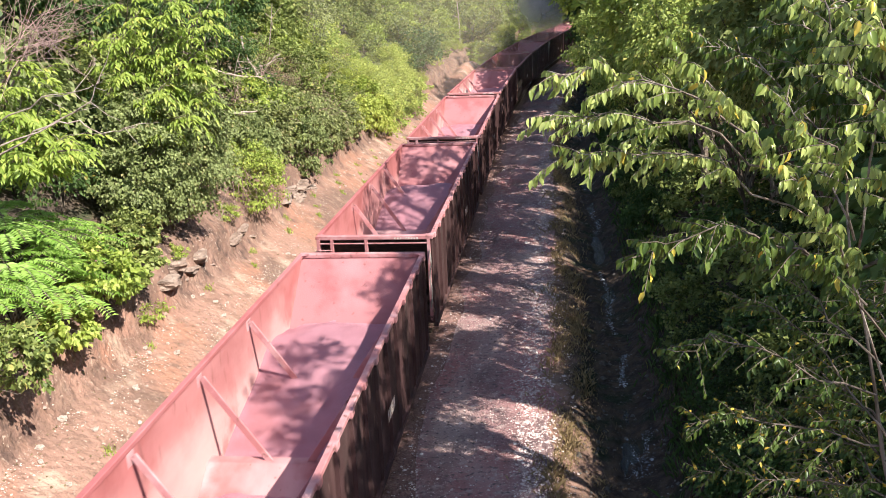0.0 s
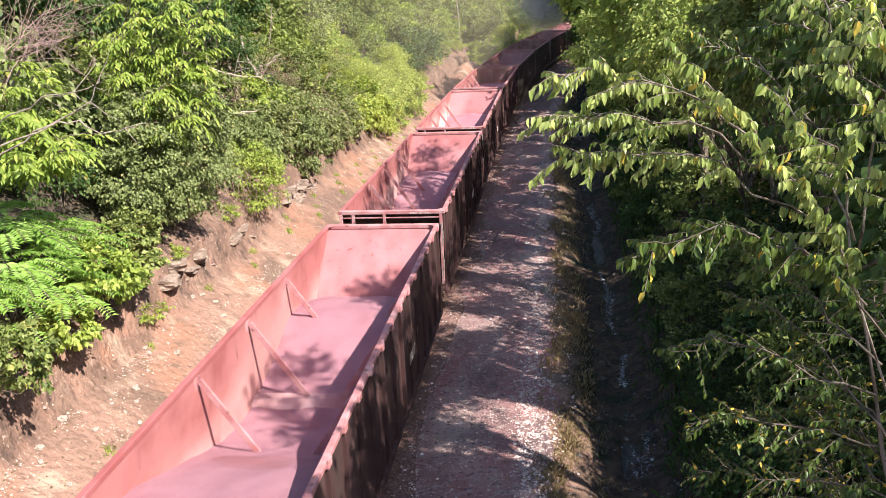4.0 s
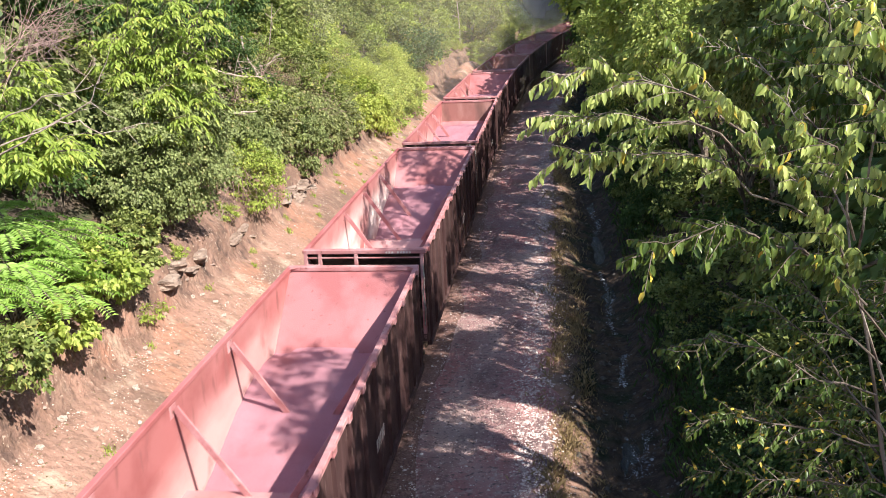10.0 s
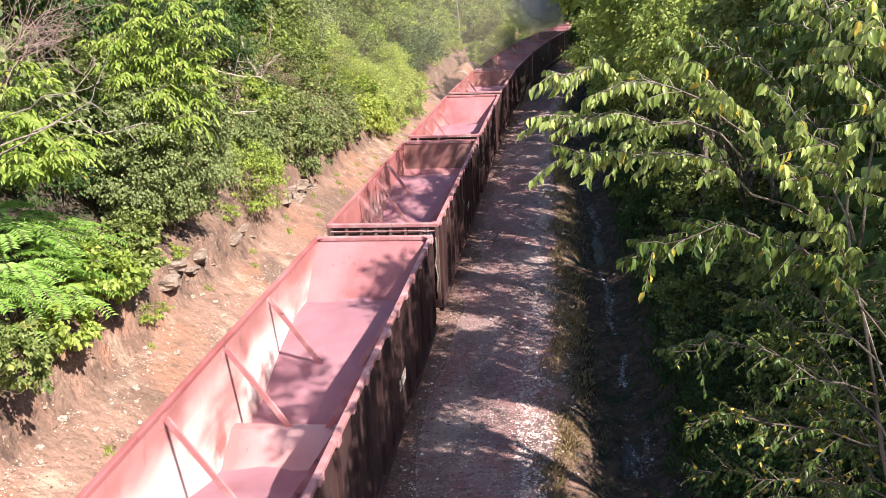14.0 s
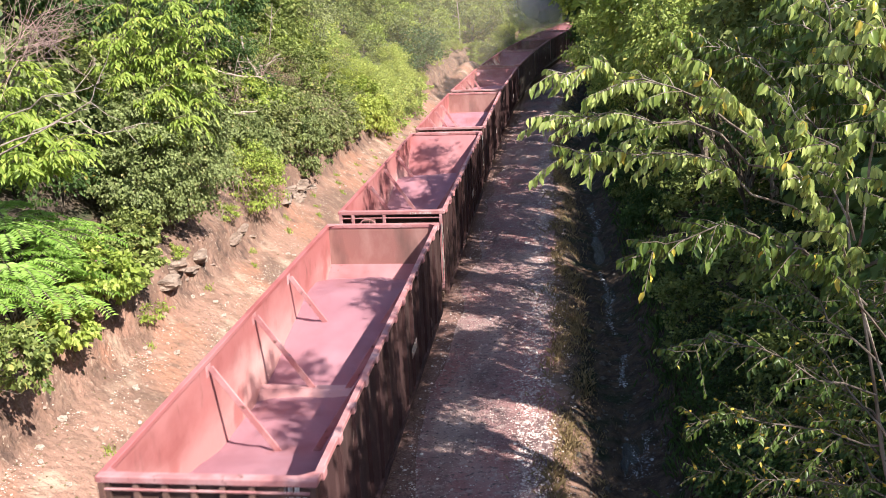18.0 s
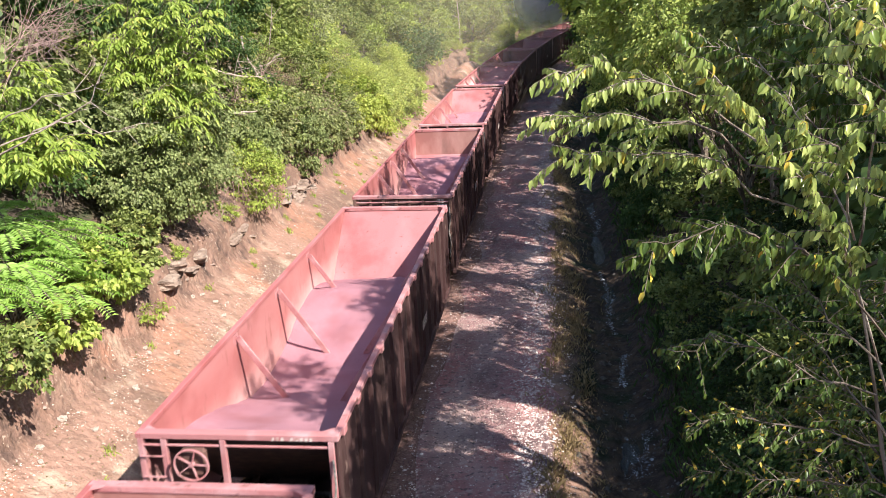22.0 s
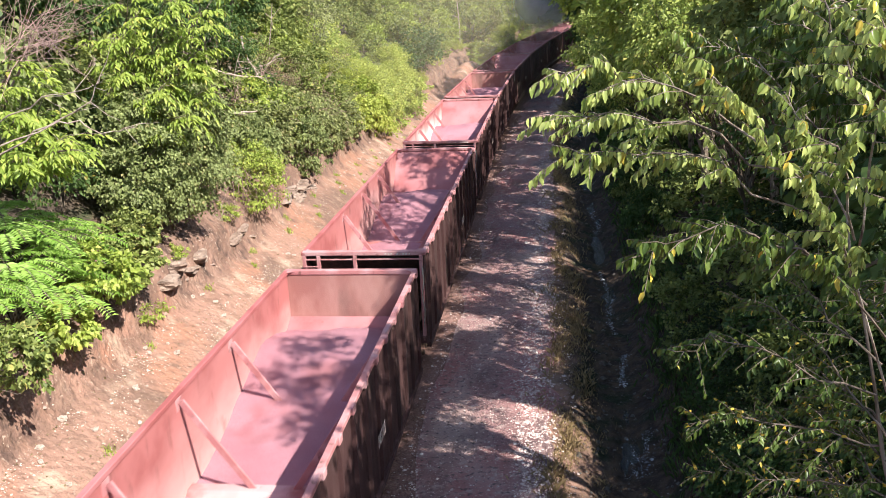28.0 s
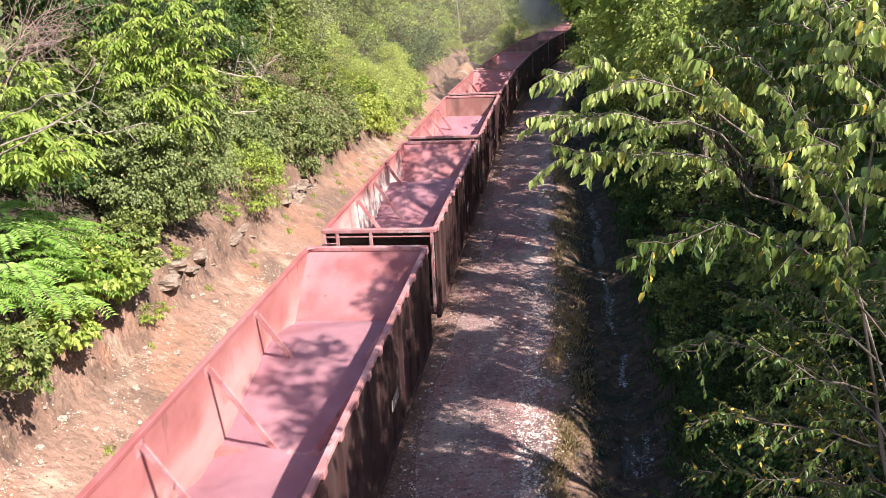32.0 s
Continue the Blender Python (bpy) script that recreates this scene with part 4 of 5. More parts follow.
    leaner("vine_thicket", vine, "vine", (-8.9, 26.0), (-7.1, 25.3, 6.75), (1.0, 0.9, 0.85), 120, 44, 0.1, M["leaf_grey"], 224, 0.035, 14, spread=0.1, gap=0.4, width=0.42, droop=0.9)
    green = "leafy bright green bush spilling over the bank edge"
    edge = "dusty green bush hanging over the cut face of the bank"
    for i, (x, y, z, rx, rz, leaf) in enumerate(((-6.15, 39.8, 3.3, 0.85, 1.35, "leaf_grey"), (-6.6, 41.6, 4.3, 1.1, 1.2, "leaf_dusty"), (-6.25, 44.4, 3.3, 0.9, 1.2, "leaf_dusty"), (-6.2, 47.4, 3.2, 0.9, 1.0, "leaf_dusty"), (-6.2, 50.4, 3.1, 0.8, 0.9, "leaf_weed"), (-6.0, 53.4, 2.8, 0.8, 0.9, "leaf_weed"), (-6.9, 36.6, 4.4, 1.1, 1.2, "leaf_dusty"), (-6.75, 34.6, 4.3, 0.8, 1.0, "leaf_grey"), (-5.95, 56.4, 2.7, 0.8, 0.9, "leaf_weed"), (-5.9, 59.4, 2.7, 0.8, 0.9, "leaf_weed"), (-5.7, 62.5, 2.6, 0.9, 1.0, "leaf_weed"), (-5.6, 66.0, 2.6, 0.9, 1.0, "leaf_weed"))):
        leaner("bush", edge, "bush", (x - 0.9 + bend(y), y + 0.4), (x + bend(y), y, z), (rx, rx * 1.15, rz), 100, 26, 0.15, M[leaf], 2400 + i, 0.03, 16, spread=0.13, gap=0.15, width=0.34, droop=0.8)
    leaner("bush", green, "bush", (-6.9, 33.0), (-6.25, 32.4, 3.3), (1.05, 0.95, 1.4), 150, 30, 0.1, M["leaf_bright"], 231, 0.03, 16, spread=0.12, gap=0.2, width=0.36, droop=0.9)
    leaner("bush", green, "bush", (-7.0, 20.6), (-6.3, 20.1, 3.5), (0.95, 0.9, 0.75), 74, 28, 0.15, M["leaf_bright"], 232, 0.025, 16, spread=0.14, gap=0.2, width=0.42, droop=0.7)
    leaner("bush", green, "bush", (-6.9, 22.2), (-6.25, 21.7, 3.2), (0.8, 0.9, 0.6), 60, 28, 0.15, M["leaf_mid"], 233, 0.025, 14, spread=0.14, gap=0.2, width=0.42, droop=0.7)
    leaner("bush", green, "bush", (-6.7, 18.6), (-6.0, 18.2, 3.0), (0.5, 0.6, 0.5), 34, 24, 0.15, M["leaf_bright"], 234, 0.02, 12, spread=0.15, gap=0.2, width=0.42, droop=0.9)
    leaner("bush", green, "bush", (-7.5, 24.0), (-6.9, 23.5, 3.7), (0.8, 0.8, 0.6), 52, 26, 0.15, M["leaf_mid"], 235, 0.025, 12, spread=0.14, gap=0.2, width=0.40, droop=0.7)
    leaner("bush", green, "bush", (-6.9, 15.4), (-5.85, 15.8, 3.3), (0.62, 0.7, 0.7), 60, 28, 0.14, M["leaf_mid"], 238, 0.025, 14, spread=0.14, gap=0.2, width=0.4, droop=0.7)
    leaner("bush", green, "bush", (-8.6, 38.2), (-7.8, 37.8, 5.3), (1.2, 1.1, 1.3), 90, 28, 0.17, M["leaf_bright"], 236, 0.03, 16, spread=0.12, gap=0.15, width=0.34, droop=0.8)
    leaner("bush", green, "bush", (-8.4, 42.2), (-7.7, 41.8, 4.6), (1.3, 1.2, 1.2), 90, 28, 0.17, M["leaf_mid"], 237, 0.03, 16, spread=0.12, gap=0.15, width=0.34, droop=0.8)
    # dark coloured plants stand in for the shade of the hollows
    for x, y, f in ((-9.4, 17.4, 0.8), (-10.0, 21.6, 0.9), (-10.8, 18.8, 1.1), (-10.8, 16.0, 1.0), (-9.0, 23.6, 0.7), (-9.0, 40.4, 0.7), (-11.4, 41.0, 1.0), (-9.4, 33.6, 0.8)):
        put("dark", x, y, f, rnd)
    for x, y, f in ((-12.2, 24.4, 0.95), (-12.6, 21.0, 0.9), (-11.8, 28.2, 0.8), (-13.4, 17.6, 0.9)):
        put("tree_dark", x, y, f, rnd)
    for x, y, f in ((-9.0, 36.0, 0.7), (-9.6, 39.4, 0.9), (-9.2, 43.0, 0.8), (-11.0, 38.0, 1.0), (-10.4, 46.5, 0.8), (-9.0, 56.0, 0.8), (-8.0, 31.4, 0.5)):
        put("dry", x, y, f, rnd)
    for i in range(34):
        y = 54 + i * 0.6
        put("lime", rnd.uniform(-8.4, -5.9), y, rnd.uniform(0.7, 1.25), rnd)


def right_bank():
    rnd = random.Random(8)
    y = 10.0
    while y < 140:
        for u, kinds, sc in ((8.5, ("dark", "dark", "mid"), 0.55), (10.0, ("dark", "mid"), 0.85), (12.4, ("dark", "dark", "mid"), 1.1)):
            if rnd.random() < 0.85:
                put(rnd.choice(kinds), u + rnd.uniform(-0.3, 0.7) + bend(y), y + rnd.uniform(-0.8, 0.8), sc, rnd, joined=y > 60)
        y += 1.9
    # the first stands out of view, added to shade the elm's low boughs
    for u, y, f in ((11.8, 2.4, 0.66), (11.4, 11.8, 0.78), (11.5, 14.6, 0.86), (11.8, 17.0, 0.78), (10.8, 24.5, 0.86), (10.8, 31.5, 0.86), (9.6, 70.0, 1.0), (9.4, 77.0, 1.0), (9.2, 84.0, 1.0), (9.2, 91.0, 1.0), (9.0, 98.0, 1.0), (9.0, 105.0, 1.0), (9.0, 113.0, 1.0)):
        put("tall", u + bend(y), y, f, rnd)
    for u, y, f, kind in ((10.9, 8.4, 0.86, "tree_dark"), (11.8, 18.5, 0.58, "tree_dark"), (11.4, 22.5, 0.58, "tree_dark"), (10.6, 26.0, 0.72, "tree"), (10.0, 30.5, 1.05, "tree_bright"), (10.2, 35, 1.1, "tree_bright"), (9.9, 40, 1.05, "tree_bright"), (10.2, 45, 1.1, "tree_bright"), (9.8, 50, 1.1, "tree_bright"), (9.8, 55, 1.1, "tree"), (9.6, 60, 1.3, "tree_bright"), (9.4, 64, 1.3, "tree_bright"), (9.2, 68, 1.4, "tree_bright"), (9.2, 72, 1.4, "tree_bright"), (9.0, 76, 1.4, "tree_bright"), (9.0, 80, 1.4, "tree_bright"), (9.0, 84.5, 1.5, "tree_bright"), (8.6, 89, 1.5, "tree_dark"), (8.6, 95, 1.4, "tree_dark"), (8.4, 101, 1.4, "tree_dark"),
                          (8.0, 109, 1.4, "tree_dark"), (7.8, 118, 1.4, "tree_dark"), (7.6, 127, 1.1, "tree"), (7.6, 138, 1.2, "tree_dark"), (8, 150, 1.2, "tree")):
        put(kind, u + bend(y), y, f, rnd)
    for u, y, f in ((9.6, 76, 1.45), (9.6, 82, 1.4), (9.4, 88, 1.45), (9.6, 94, 1.4), (9.4, 101, 1.5), (9.4, 108, 1.6), (9.4, 116, 1.7)):
        put("tree_dark", u + bend(y), y, f, rnd)
    shade = "tall dark leafed tree leaning over the service road"
    for k, (y, x, z) in enumerate(((72, 8.7, 6.6), (80, 8.7, 7.2), (90, 9.3, 6.6), (101, 10.2, 6.6))):
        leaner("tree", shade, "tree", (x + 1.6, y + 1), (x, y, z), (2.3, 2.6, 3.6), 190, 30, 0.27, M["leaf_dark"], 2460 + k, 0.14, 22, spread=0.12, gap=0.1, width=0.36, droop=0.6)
    y = 18.0
    while y < 190:
        put(rnd.choice(("tree", "tree_dark", "tree")), 15.5 + rnd.uniform(-1, 2.5) + bend(y), y, rnd.uniform(0.65, 0.85), rnd, joined=y > 50)
        put(rnd.choice(("tree_dark", "tree")), 22 + rnd.uniform(-1, 4) + bend(y), y + 2, rnd.uniform(1.0, 1.2), rnd, joined=True)
        y += 6
    elm = "tree with small sunlit leaves beside the ditch"
    broad = "broadleaf tree added mostly out of view to shade the wagons"
    # crowns added mostly beyond the view to throw shade on the wagon sides
    for k, (root, c, d) in enumerate((((11.6, 9.4), (9.5, 9.4, 10.3), (1.5, 1.7, 1.2)), ((12.0, 13.4), (10.1, 13.2, 10.2), (1.4, 1.7, 1.3)), ((12.0, 17.6), (10.4, 17.4, 10.2), (1.5, 1.8, 1.3)))):
        leaner("tree", broad, "tree", root, c, d, 120, 26, 0.2, M["leaf_mid"], 2480 + k, 0.1, 20, spread=0.13, gap=0.0, width=0.36, droop=0.7)
    for k, (root, c, d) in enumerate((((9.8, 40.6), (7.1, 40.0, 7.0), (1.5, 1.8, 1.7)), ((12.4, 45.5), (9.2, 45.0, 5.6), (1.9, 2.2, 1.8)), ((13.0, 56.0), (9.6, 55.5, 5.4), (2.2, 2.4, 2.0)), ((10.6, 25.0), (8.6, 24.0, 8.4), (1.6, 1.7, 1.5)), ((10.4, 35.5), (8.0, 35.0, 7.0), (1.7, 2.0, 1.9)), ((11.0, 17.4), (8.9, 16.8, 8.9), (1.4, 1.4, 1.3)), ((10.6, 30.0), (8.9, 29.4, 8.6), (1.8, 1.8, 1.7)))):
        leaner("tree", elm, "tree", root, c, d, 150, 34, 0.15 if c[1] < 20 else 0.13, M["leaf_mid" if c[1] < 20 else "leaf_sun"], 241 + k, 0.05, 20, spread=0.12, gap=0.0, width=0.34, droop=0.8)
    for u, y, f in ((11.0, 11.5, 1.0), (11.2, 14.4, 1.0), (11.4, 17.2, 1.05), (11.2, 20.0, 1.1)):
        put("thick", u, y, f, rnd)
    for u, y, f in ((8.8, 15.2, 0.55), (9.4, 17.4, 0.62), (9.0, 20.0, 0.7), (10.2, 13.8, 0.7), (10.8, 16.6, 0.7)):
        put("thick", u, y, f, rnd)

    # one more unseen tree, added to shade the near road
    put("tall", 12.6, 9.0, 0.7, rnd)


left_bank()
right_bank()


def join_growth():
    for name, rows in JOINED.items():
        vs, fs, k = [], [], 0
        for me, m in rows:
            v = np.empty(len(me.vertices) * 3)
            me.vertices.foreach_get("co", v)
            v = v.reshape(-1, 3) @ np.array(m.to_3x3()).T + np.array(m.translation)
            vs.append(v)
            fs += [tuple(k + i for i in q.vertices) for q in me.polygons]
            k += len(v)
        title = "far_branches" if "bark" in name else "far_woods"
        label = "trunks and branches of the woods behind the banks" if "bark" in name else "woodland of " + name + " behind the banks"
        tagged(new(title, mesh_of(title, np.concatenate(vs), fs, bpy.data.materials[name])), label, "woods", kind="stuff")


join_growth()
for kinds in PLANTS.values():
    for src in kinds:
        if src.name not in used:
            for ob in list(src.children) + [src]:
                bpy.data.objects.remove(ob)


# ---- the sumac on the bank ----


def sumac(x, y, seed, fronds, f):
    """A sumac: stems that fan out, each ending in arching fronds of paired leaflets."""
    rng = np.random.default_rng(seed)
    ob = new("sumac_bush")
    base = Vector((x, y, land(x, y) - 0.1))
    ob.location = base
    bm = bmesh.new()
    pts, outs = [], []
    for i in range(fronds):
        a = rng.uniform(0, 2 * math.pi)
        r = f * rng.uniform(0.1, 1.5)
        h = f * (2.0 - 0.55 * r / f + rng.uniform(-0.5, 0.25))
        d = Vector((math.cos(a), math.sin(a), 0))
        hub = d * r + Vector((0, 0, h))
        if i % 3 == 0:
            tube(bm, [(0, 0, -0.2), tuple(d * r * 0.4 + Vector((0, 0, h * 0.6))), tuple(hub)], [0.03, 0.022, 0.012], 5)
        lng = rng.uniform(0.8, 1.25)
        spine = [hub + d * lng * t + Vector((0, 0, lng * (0.6 * t - 0.7 * t * t))) for t in np.linspace(0, 1, 19)]
        tube(bm, [tuple(q) for q in spine[::3]], [0.007] * 7, 3)
        w = d.cross(Vector((0, 0, 1)))
        for k in range(3, 19):
            for s in (-1, 1):
                pts.append(spine[k])
                outs.append(w * s + d * 0.25)
    rngl = np.random.default_rng(seed + 1)
    pts, outs = np.array(pts), np.array(outs)
    v, fc = leaves(pts, outs, 0.2, rngl, 0.1, 0.15, False, 0.1, 0.15)
    part("stem", bm, M["bark"], ob)
    part("foliage", mesh_of("foliage", v, fc, M["leaf_lime"]), None, ob, "bright green feathery sumac fronds")
    return tagged(ob, "bright green sumac with feathery fronds on the bank", "bush")


for x, y, n, f in ((-8.1, 19.3, 56, 0.8), (-7.4, 18.2, 56, 0.8), (-7.6, 20.6, 50, 0.75), (-7.4, 16.4, 46, 0.8), (-6.9, 19.2, 34, 0.55)):
    sumac(x, y, int(-x * 100 + y), n, f)

# ---- the tree beside the bridge, whose boughs hang before the view ----
BOUGHS = {
    "a": [(7.25, 6.1, 7.2), (6.75, 5.82, 8.4), (6.35, 5.72, 8.87), (6.02, 5.65, 9.27), (5.73, 5.53, 9.61)],
    "b": [(6.75, 5.82, 8.4), (6.04, 5.89, 8.88), (5.59, 5.96, 8.94), (5.26, 5.99, 8.95), (5.04, 5.99, 8.93)],
    "c": [(6.35, 5.72, 8.87), (5.83, 5.97, 9.14), (5.34, 6.13, 9.19), (4.88, 6.23, 9.13)],
    "d": [(6.2, 5.7, 9.05), (5.73, 6.01, 9.35), (5.31, 6.26, 9.48), (4.93, 6.37, 9.45)],
    "e": [(7.2, 5.9, 7.6), (6.38, 5.2, 8.51), (5.89, 5.14, 8.67), (5.45, 5.14, 8.49)],
    "f": [(7.22, 6.18, 7.13), (6.63, 6.24, 7.36), (6.17, 6.29, 7.49), (5.81, 6.22, 7.44)],
    "g": [(7.29, 6.19, 6.73), (6.8, 6.28, 6.81), (6.32, 6.32, 6.89), (5.95, 6.34, 6.8)],
    "h": [(7.36, 6.17, 6.32), (6.87, 6.17, 6.45), (6.41, 6.26, 6.39)],
    "i": [(7.0, 6.2, 8.1), (6.95, 5.85, 9.2), (6.66, 5.96, 9.66), (6.52, 6.0, 9.93), (6.4, 6.05, 10.4)],
    "j": [(6.95, 6.1, 8.3), (6.66, 5.66, 9.01), (6.37, 5.79, 9.31)],
    "k": [(7.1, 5.9, 8.0), (6.9, 4.95, 9.1), (6.6, 4.8, 9.65), (6.45, 4.75, 10.1)],
    "l": [(7.1, 6.2, 7.8), (6.7, 6.7, 8.1), (6.2, 6.9, 8.15), (5.8, 7.0, 8.05)],
    "m": [(7.2, 6.1, 7.4), (6.9, 6.6, 7.7), (6.5, 6.9, 7.9)],
    "n": [(7.0, 6.3, 8.1), (6.9, 6.9, 8.9), (6.5, 7.3, 9.4), (6.1, 7.5, 9.6)],
    "p": [(7.63, 6.9, 9.01), (7.07, 7.2, 9.28), (6.77, 7.5, 9.35), (6.47, 7.7, 9.25)],
    "q": [(7.6, 6.9, 9.34), (7.1, 7.1, 9.54), (6.83, 7.3, 9.64), (6.59, 7.5, 9.57)],
    "r": [(7.64, 6.9, 8.89), (7.25, 7.2, 9.07), (6.96, 7.5, 9.1), (6.75, 7.7, 9.04)],
    "s": [(7.5, 6.7, 9.58), (7.18, 6.9, 9.74), (6.88, 7.1, 9.86), (6.69, 7.3, 9.83)],
    "o": [(7.35, 6.1, 6.0), (6.9, 6.5, 6.1), (6.4, 6.7, 6.2), (6.1, 6.8, 6.15)],
}
# more boughs of the same tree, further round it
for i in range(18):
    rb = random.Random(900 + i)
    z = rb.uniform(5.0, 7.5)
    x, y = 7.6 - 0.09 * max(0, z - 4), 5.7 + 0.1 * max(0, z - 4)
    a, ln, up = radians(rb.uniform(10, 125)), rb.uniform(0.9, 1.7), rb.uniform(0.1, 0.7)
    dx, dy = math.cos(a), math.sin(a)
    BOUGHS["more" + str(i)] = [(x, y, z), (x + dx * ln * 0.4, y + dy * ln * 0.4, z + up * ln * 0.5), (x + dx * ln * 0.8, y + dy * ln * 0.8, z + up * ln * 0.75), (x + dx * ln * 1.1, y + dy * ln * 1.1, z + up * ln * 0.7)]
SWAY = []


def wander(pts, rng):
    """The same line with small crooks in it."""
    out = [pts[0]]
    for a, b in zip(pts, pts[1:]):
        for t in (0.35, 0.7):
            out.append(a.lerp(b, t) + Vector(rng.normal(0, 0.035, 3)))
        out.append(b)
    return out


def near_tree():
    ob = new("elm_tree")
    ob.location = (7.7, 5.7, land(7.7, 5.7) - 0.2)
    off = Vector(ob.location)
    bm = bmesh.new()
    trunk = [(7.7, 5.7, off.z), (7.6, 5.8, 3.0), (7.42, 5.9, 5.94), (7.29, 6.17, 6.69), (7.21, 6.2, 7.16), (7.09, 6.27, 7.78), (6.89, 6.28, 8.27)]
    tube(bm, [Vector(q) - off for q in trunk], [0.06, 0.036, 0.02, 0.016, 0.013, 0.01, 0.007], 10)
    part("trunk", bm, M["bark_dark"], ob, "slim dark grey trunk")
    for i, (key, pts) in enumerate(BOUGHS.items()):
        rng = np.random.default_rng(400 + i)
        bm = bmesh.new()
        pts = [Vector(q) - off for q in pts]
        n = len(pts)
        pts = wander(pts, rng)
        n = len(pts)
        tube(bm, pts, [0.0065 * (1 - k / n) + 0.0025 for k in range(n)], 6)
        lp, lo = [], []
        total = sum((b - a).length for a, b in zip(pts, pts[1:]))
        side = 1
        d = (0.36 if key in "abcdeijk" else 0.2) * total
        while d < total:
            left, q = d, None
            for a, b in zip(pts, pts[1:]):
                ln = (b - a).length
                if left <= ln:
                    q, way = a.lerp(b, left / ln), (b - a).normalized()
                    break
                left -= ln
            if q is None:
                break
            side = -side
            across = way.cross(Vector((0, 0, 1))).normalized() * side
            ln = rng.uniform(0.22, 0.5) * (1.15 - 0.6 * d / total)
            tw = (way * rng.uniform(0.3, 0.9) + across * rng.uniform(0.3, 1.0) + Vector((0, 0, rng.uniform(-0.35, 0.5)))).normalized()
            curve = [q + tw * ln * t + Vector((0, 0, -0.22 * ln * t * t)) for t in np.linspace(0, 1, 6)]
            tube(bm, [curve[0], curve[2], curve[5]], [0.0045, 0.0035, 0.002], 4)
            m = int(ln / 0.026) + 3
            for k in range(m):
                t = (k + 0.6) / m
                c = q + tw * ln * t + Vector((0, 0, -0.22 * ln * t * t))
                w = tw.cross(Vector((0, 0, 1))).normalized() * (1 if k % 2 else -1)
                lp.append(c)
                lo.append(w * 0.55 + tw * 0.5)
            d += rng.uniform(0.032, 0.06)
        if pts[-1].z + off.z < 6.5:
            lp, lo = lp[::2], lo[::2]
        for k in range(6):
            lp.append(pts[-1])
            lo.append((pts[-1] - pts[-2]).normalized() + Vector(rng.normal(0, 0.4, 3)))
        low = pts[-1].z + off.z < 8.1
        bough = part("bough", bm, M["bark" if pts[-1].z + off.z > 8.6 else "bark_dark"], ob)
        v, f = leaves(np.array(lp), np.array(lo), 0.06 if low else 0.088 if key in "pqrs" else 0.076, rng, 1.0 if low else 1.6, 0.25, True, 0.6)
        # low boughs and a few others get the copy coloured as if shaded
        part("foliage", mesh_of("foliage", v, f, M["leaf_near_shaded" if low or key in "elmnpqrs" else "leaf_near"], True), None, bough, "drooping pointed green leaves")
        if pts[-1].z + off.z < 7.2:
            v, f = leaves(np.array(lp[::9]), np.array(lo[::9]), 0.05, rng, 0.6, 0.3, True, 0.75)
            part("foliage", mesh_of("foliage", v, f, M["leaf_yellow"], True), None, bough, "yellowing leaves")
        if key in ("a", "d", "j", "k"):
            SWAY.append((bough, pts[0]))
    return tagged(ob, "slim elm tree with drooping pointed leaves beside the bridge", "tree")


near_tree()

# ---- rocks, stones, grass and dead wood ----


def rock_mesh(seed, sx, sy, sz, mat):
    """A broken slab of layered sandstone."""
    bm = bmesh.new()
    bmesh.ops.create_icosphere(bm, subdivisions=3, radius=1.0)
    for v in bm.verts:
        c = v.co.copy()
        m = max(abs(c.x), abs(c.y), abs(c.z))
        c = c.lerp(c / m * 0.85, 0.75)
        n = noise.noise(c * 1.3 + Vector((seed * 7.3, 0, 0)))
        c *= 1 + 0.35 * n + 0.12 * noise.noise(c * 4 + Vector((seed, 3, 1)))
        v.co = Vector((c.x * sx, c.y * sy, c.z * sz))
    me = bpy.data.meshes.new("rock")
    bm.to_mesh(me)
    bm.free()
    me.materials.append(mat)
    return me


ROCKS = [rock_mesh(i + 1, 1, 1, 1, M["stone"]) for i in range(5)]
STONES = [rock_mesh(i + 11, 1, 1, 1, M["pebble"]) for i in range(5)]


def rock(x, y, size, flat, turn, label, group, lift=0.0, tilt=0.0):
    ob = new("rock", (ROCKS if size > 0.2 else STONES)[int(abs(x * 31 + y * 17)) % 5])
    ob.location, ob.rotation_euler = (x, y, land(x, y) + lift), (radians(tilt), radians(-tilt * 0.5), radians(turn))
    ob.scale = (size, size * 0.8, size * flat)
    return tagged(ob, label, "rock", group)


LEDGE = "weathered buff sandstone slab jutting from the earth bank"
for u, y, z in ((-6.2, 26.7, 1.75), (-6.3, 25.2, 1.95), (-6.15, 30.9, 1.6), (-6.1, 36.7, 1.65), (-6.05, 38.9, 1.55)):
    for k in range(3):
        rk = random.Random(int(y * 10) + k)
        ob = rock(u - 0.22 - 0.1 * k + rk.uniform(-0.15, 0.1), y + (k - 1) * 0.75 + rk.uniform(-0.3, 0.3), rk.uniform(0.35, 0.55), rk.uniform(0.2, 0.5), rk.uniform(-30, 30), LEDGE, "sandstone slabs of the bank", 0, rk.uniform(-7, 7))
        ob.location.z = z + (0.05, 0.2, -0.3, 0.3)[k] + rk.uniform(-0.08, 0.08)
        ob.scale.y *= 1.5
rr = random.Random(3)
for i in range(70):
    y = 14 + 60 * rr.random() ** 1.4
    u = rr.uniform(-6.2, -3.4)
    rock(u + bend(y), y, rr.uniform(0.04, 0.11), rr.uniform(0.4, 0.7), rr.uniform(0, 180), "loose pale stone on the dusty slope", "loose stones on the slope", 0.02, rr.uniform(-15, 15))


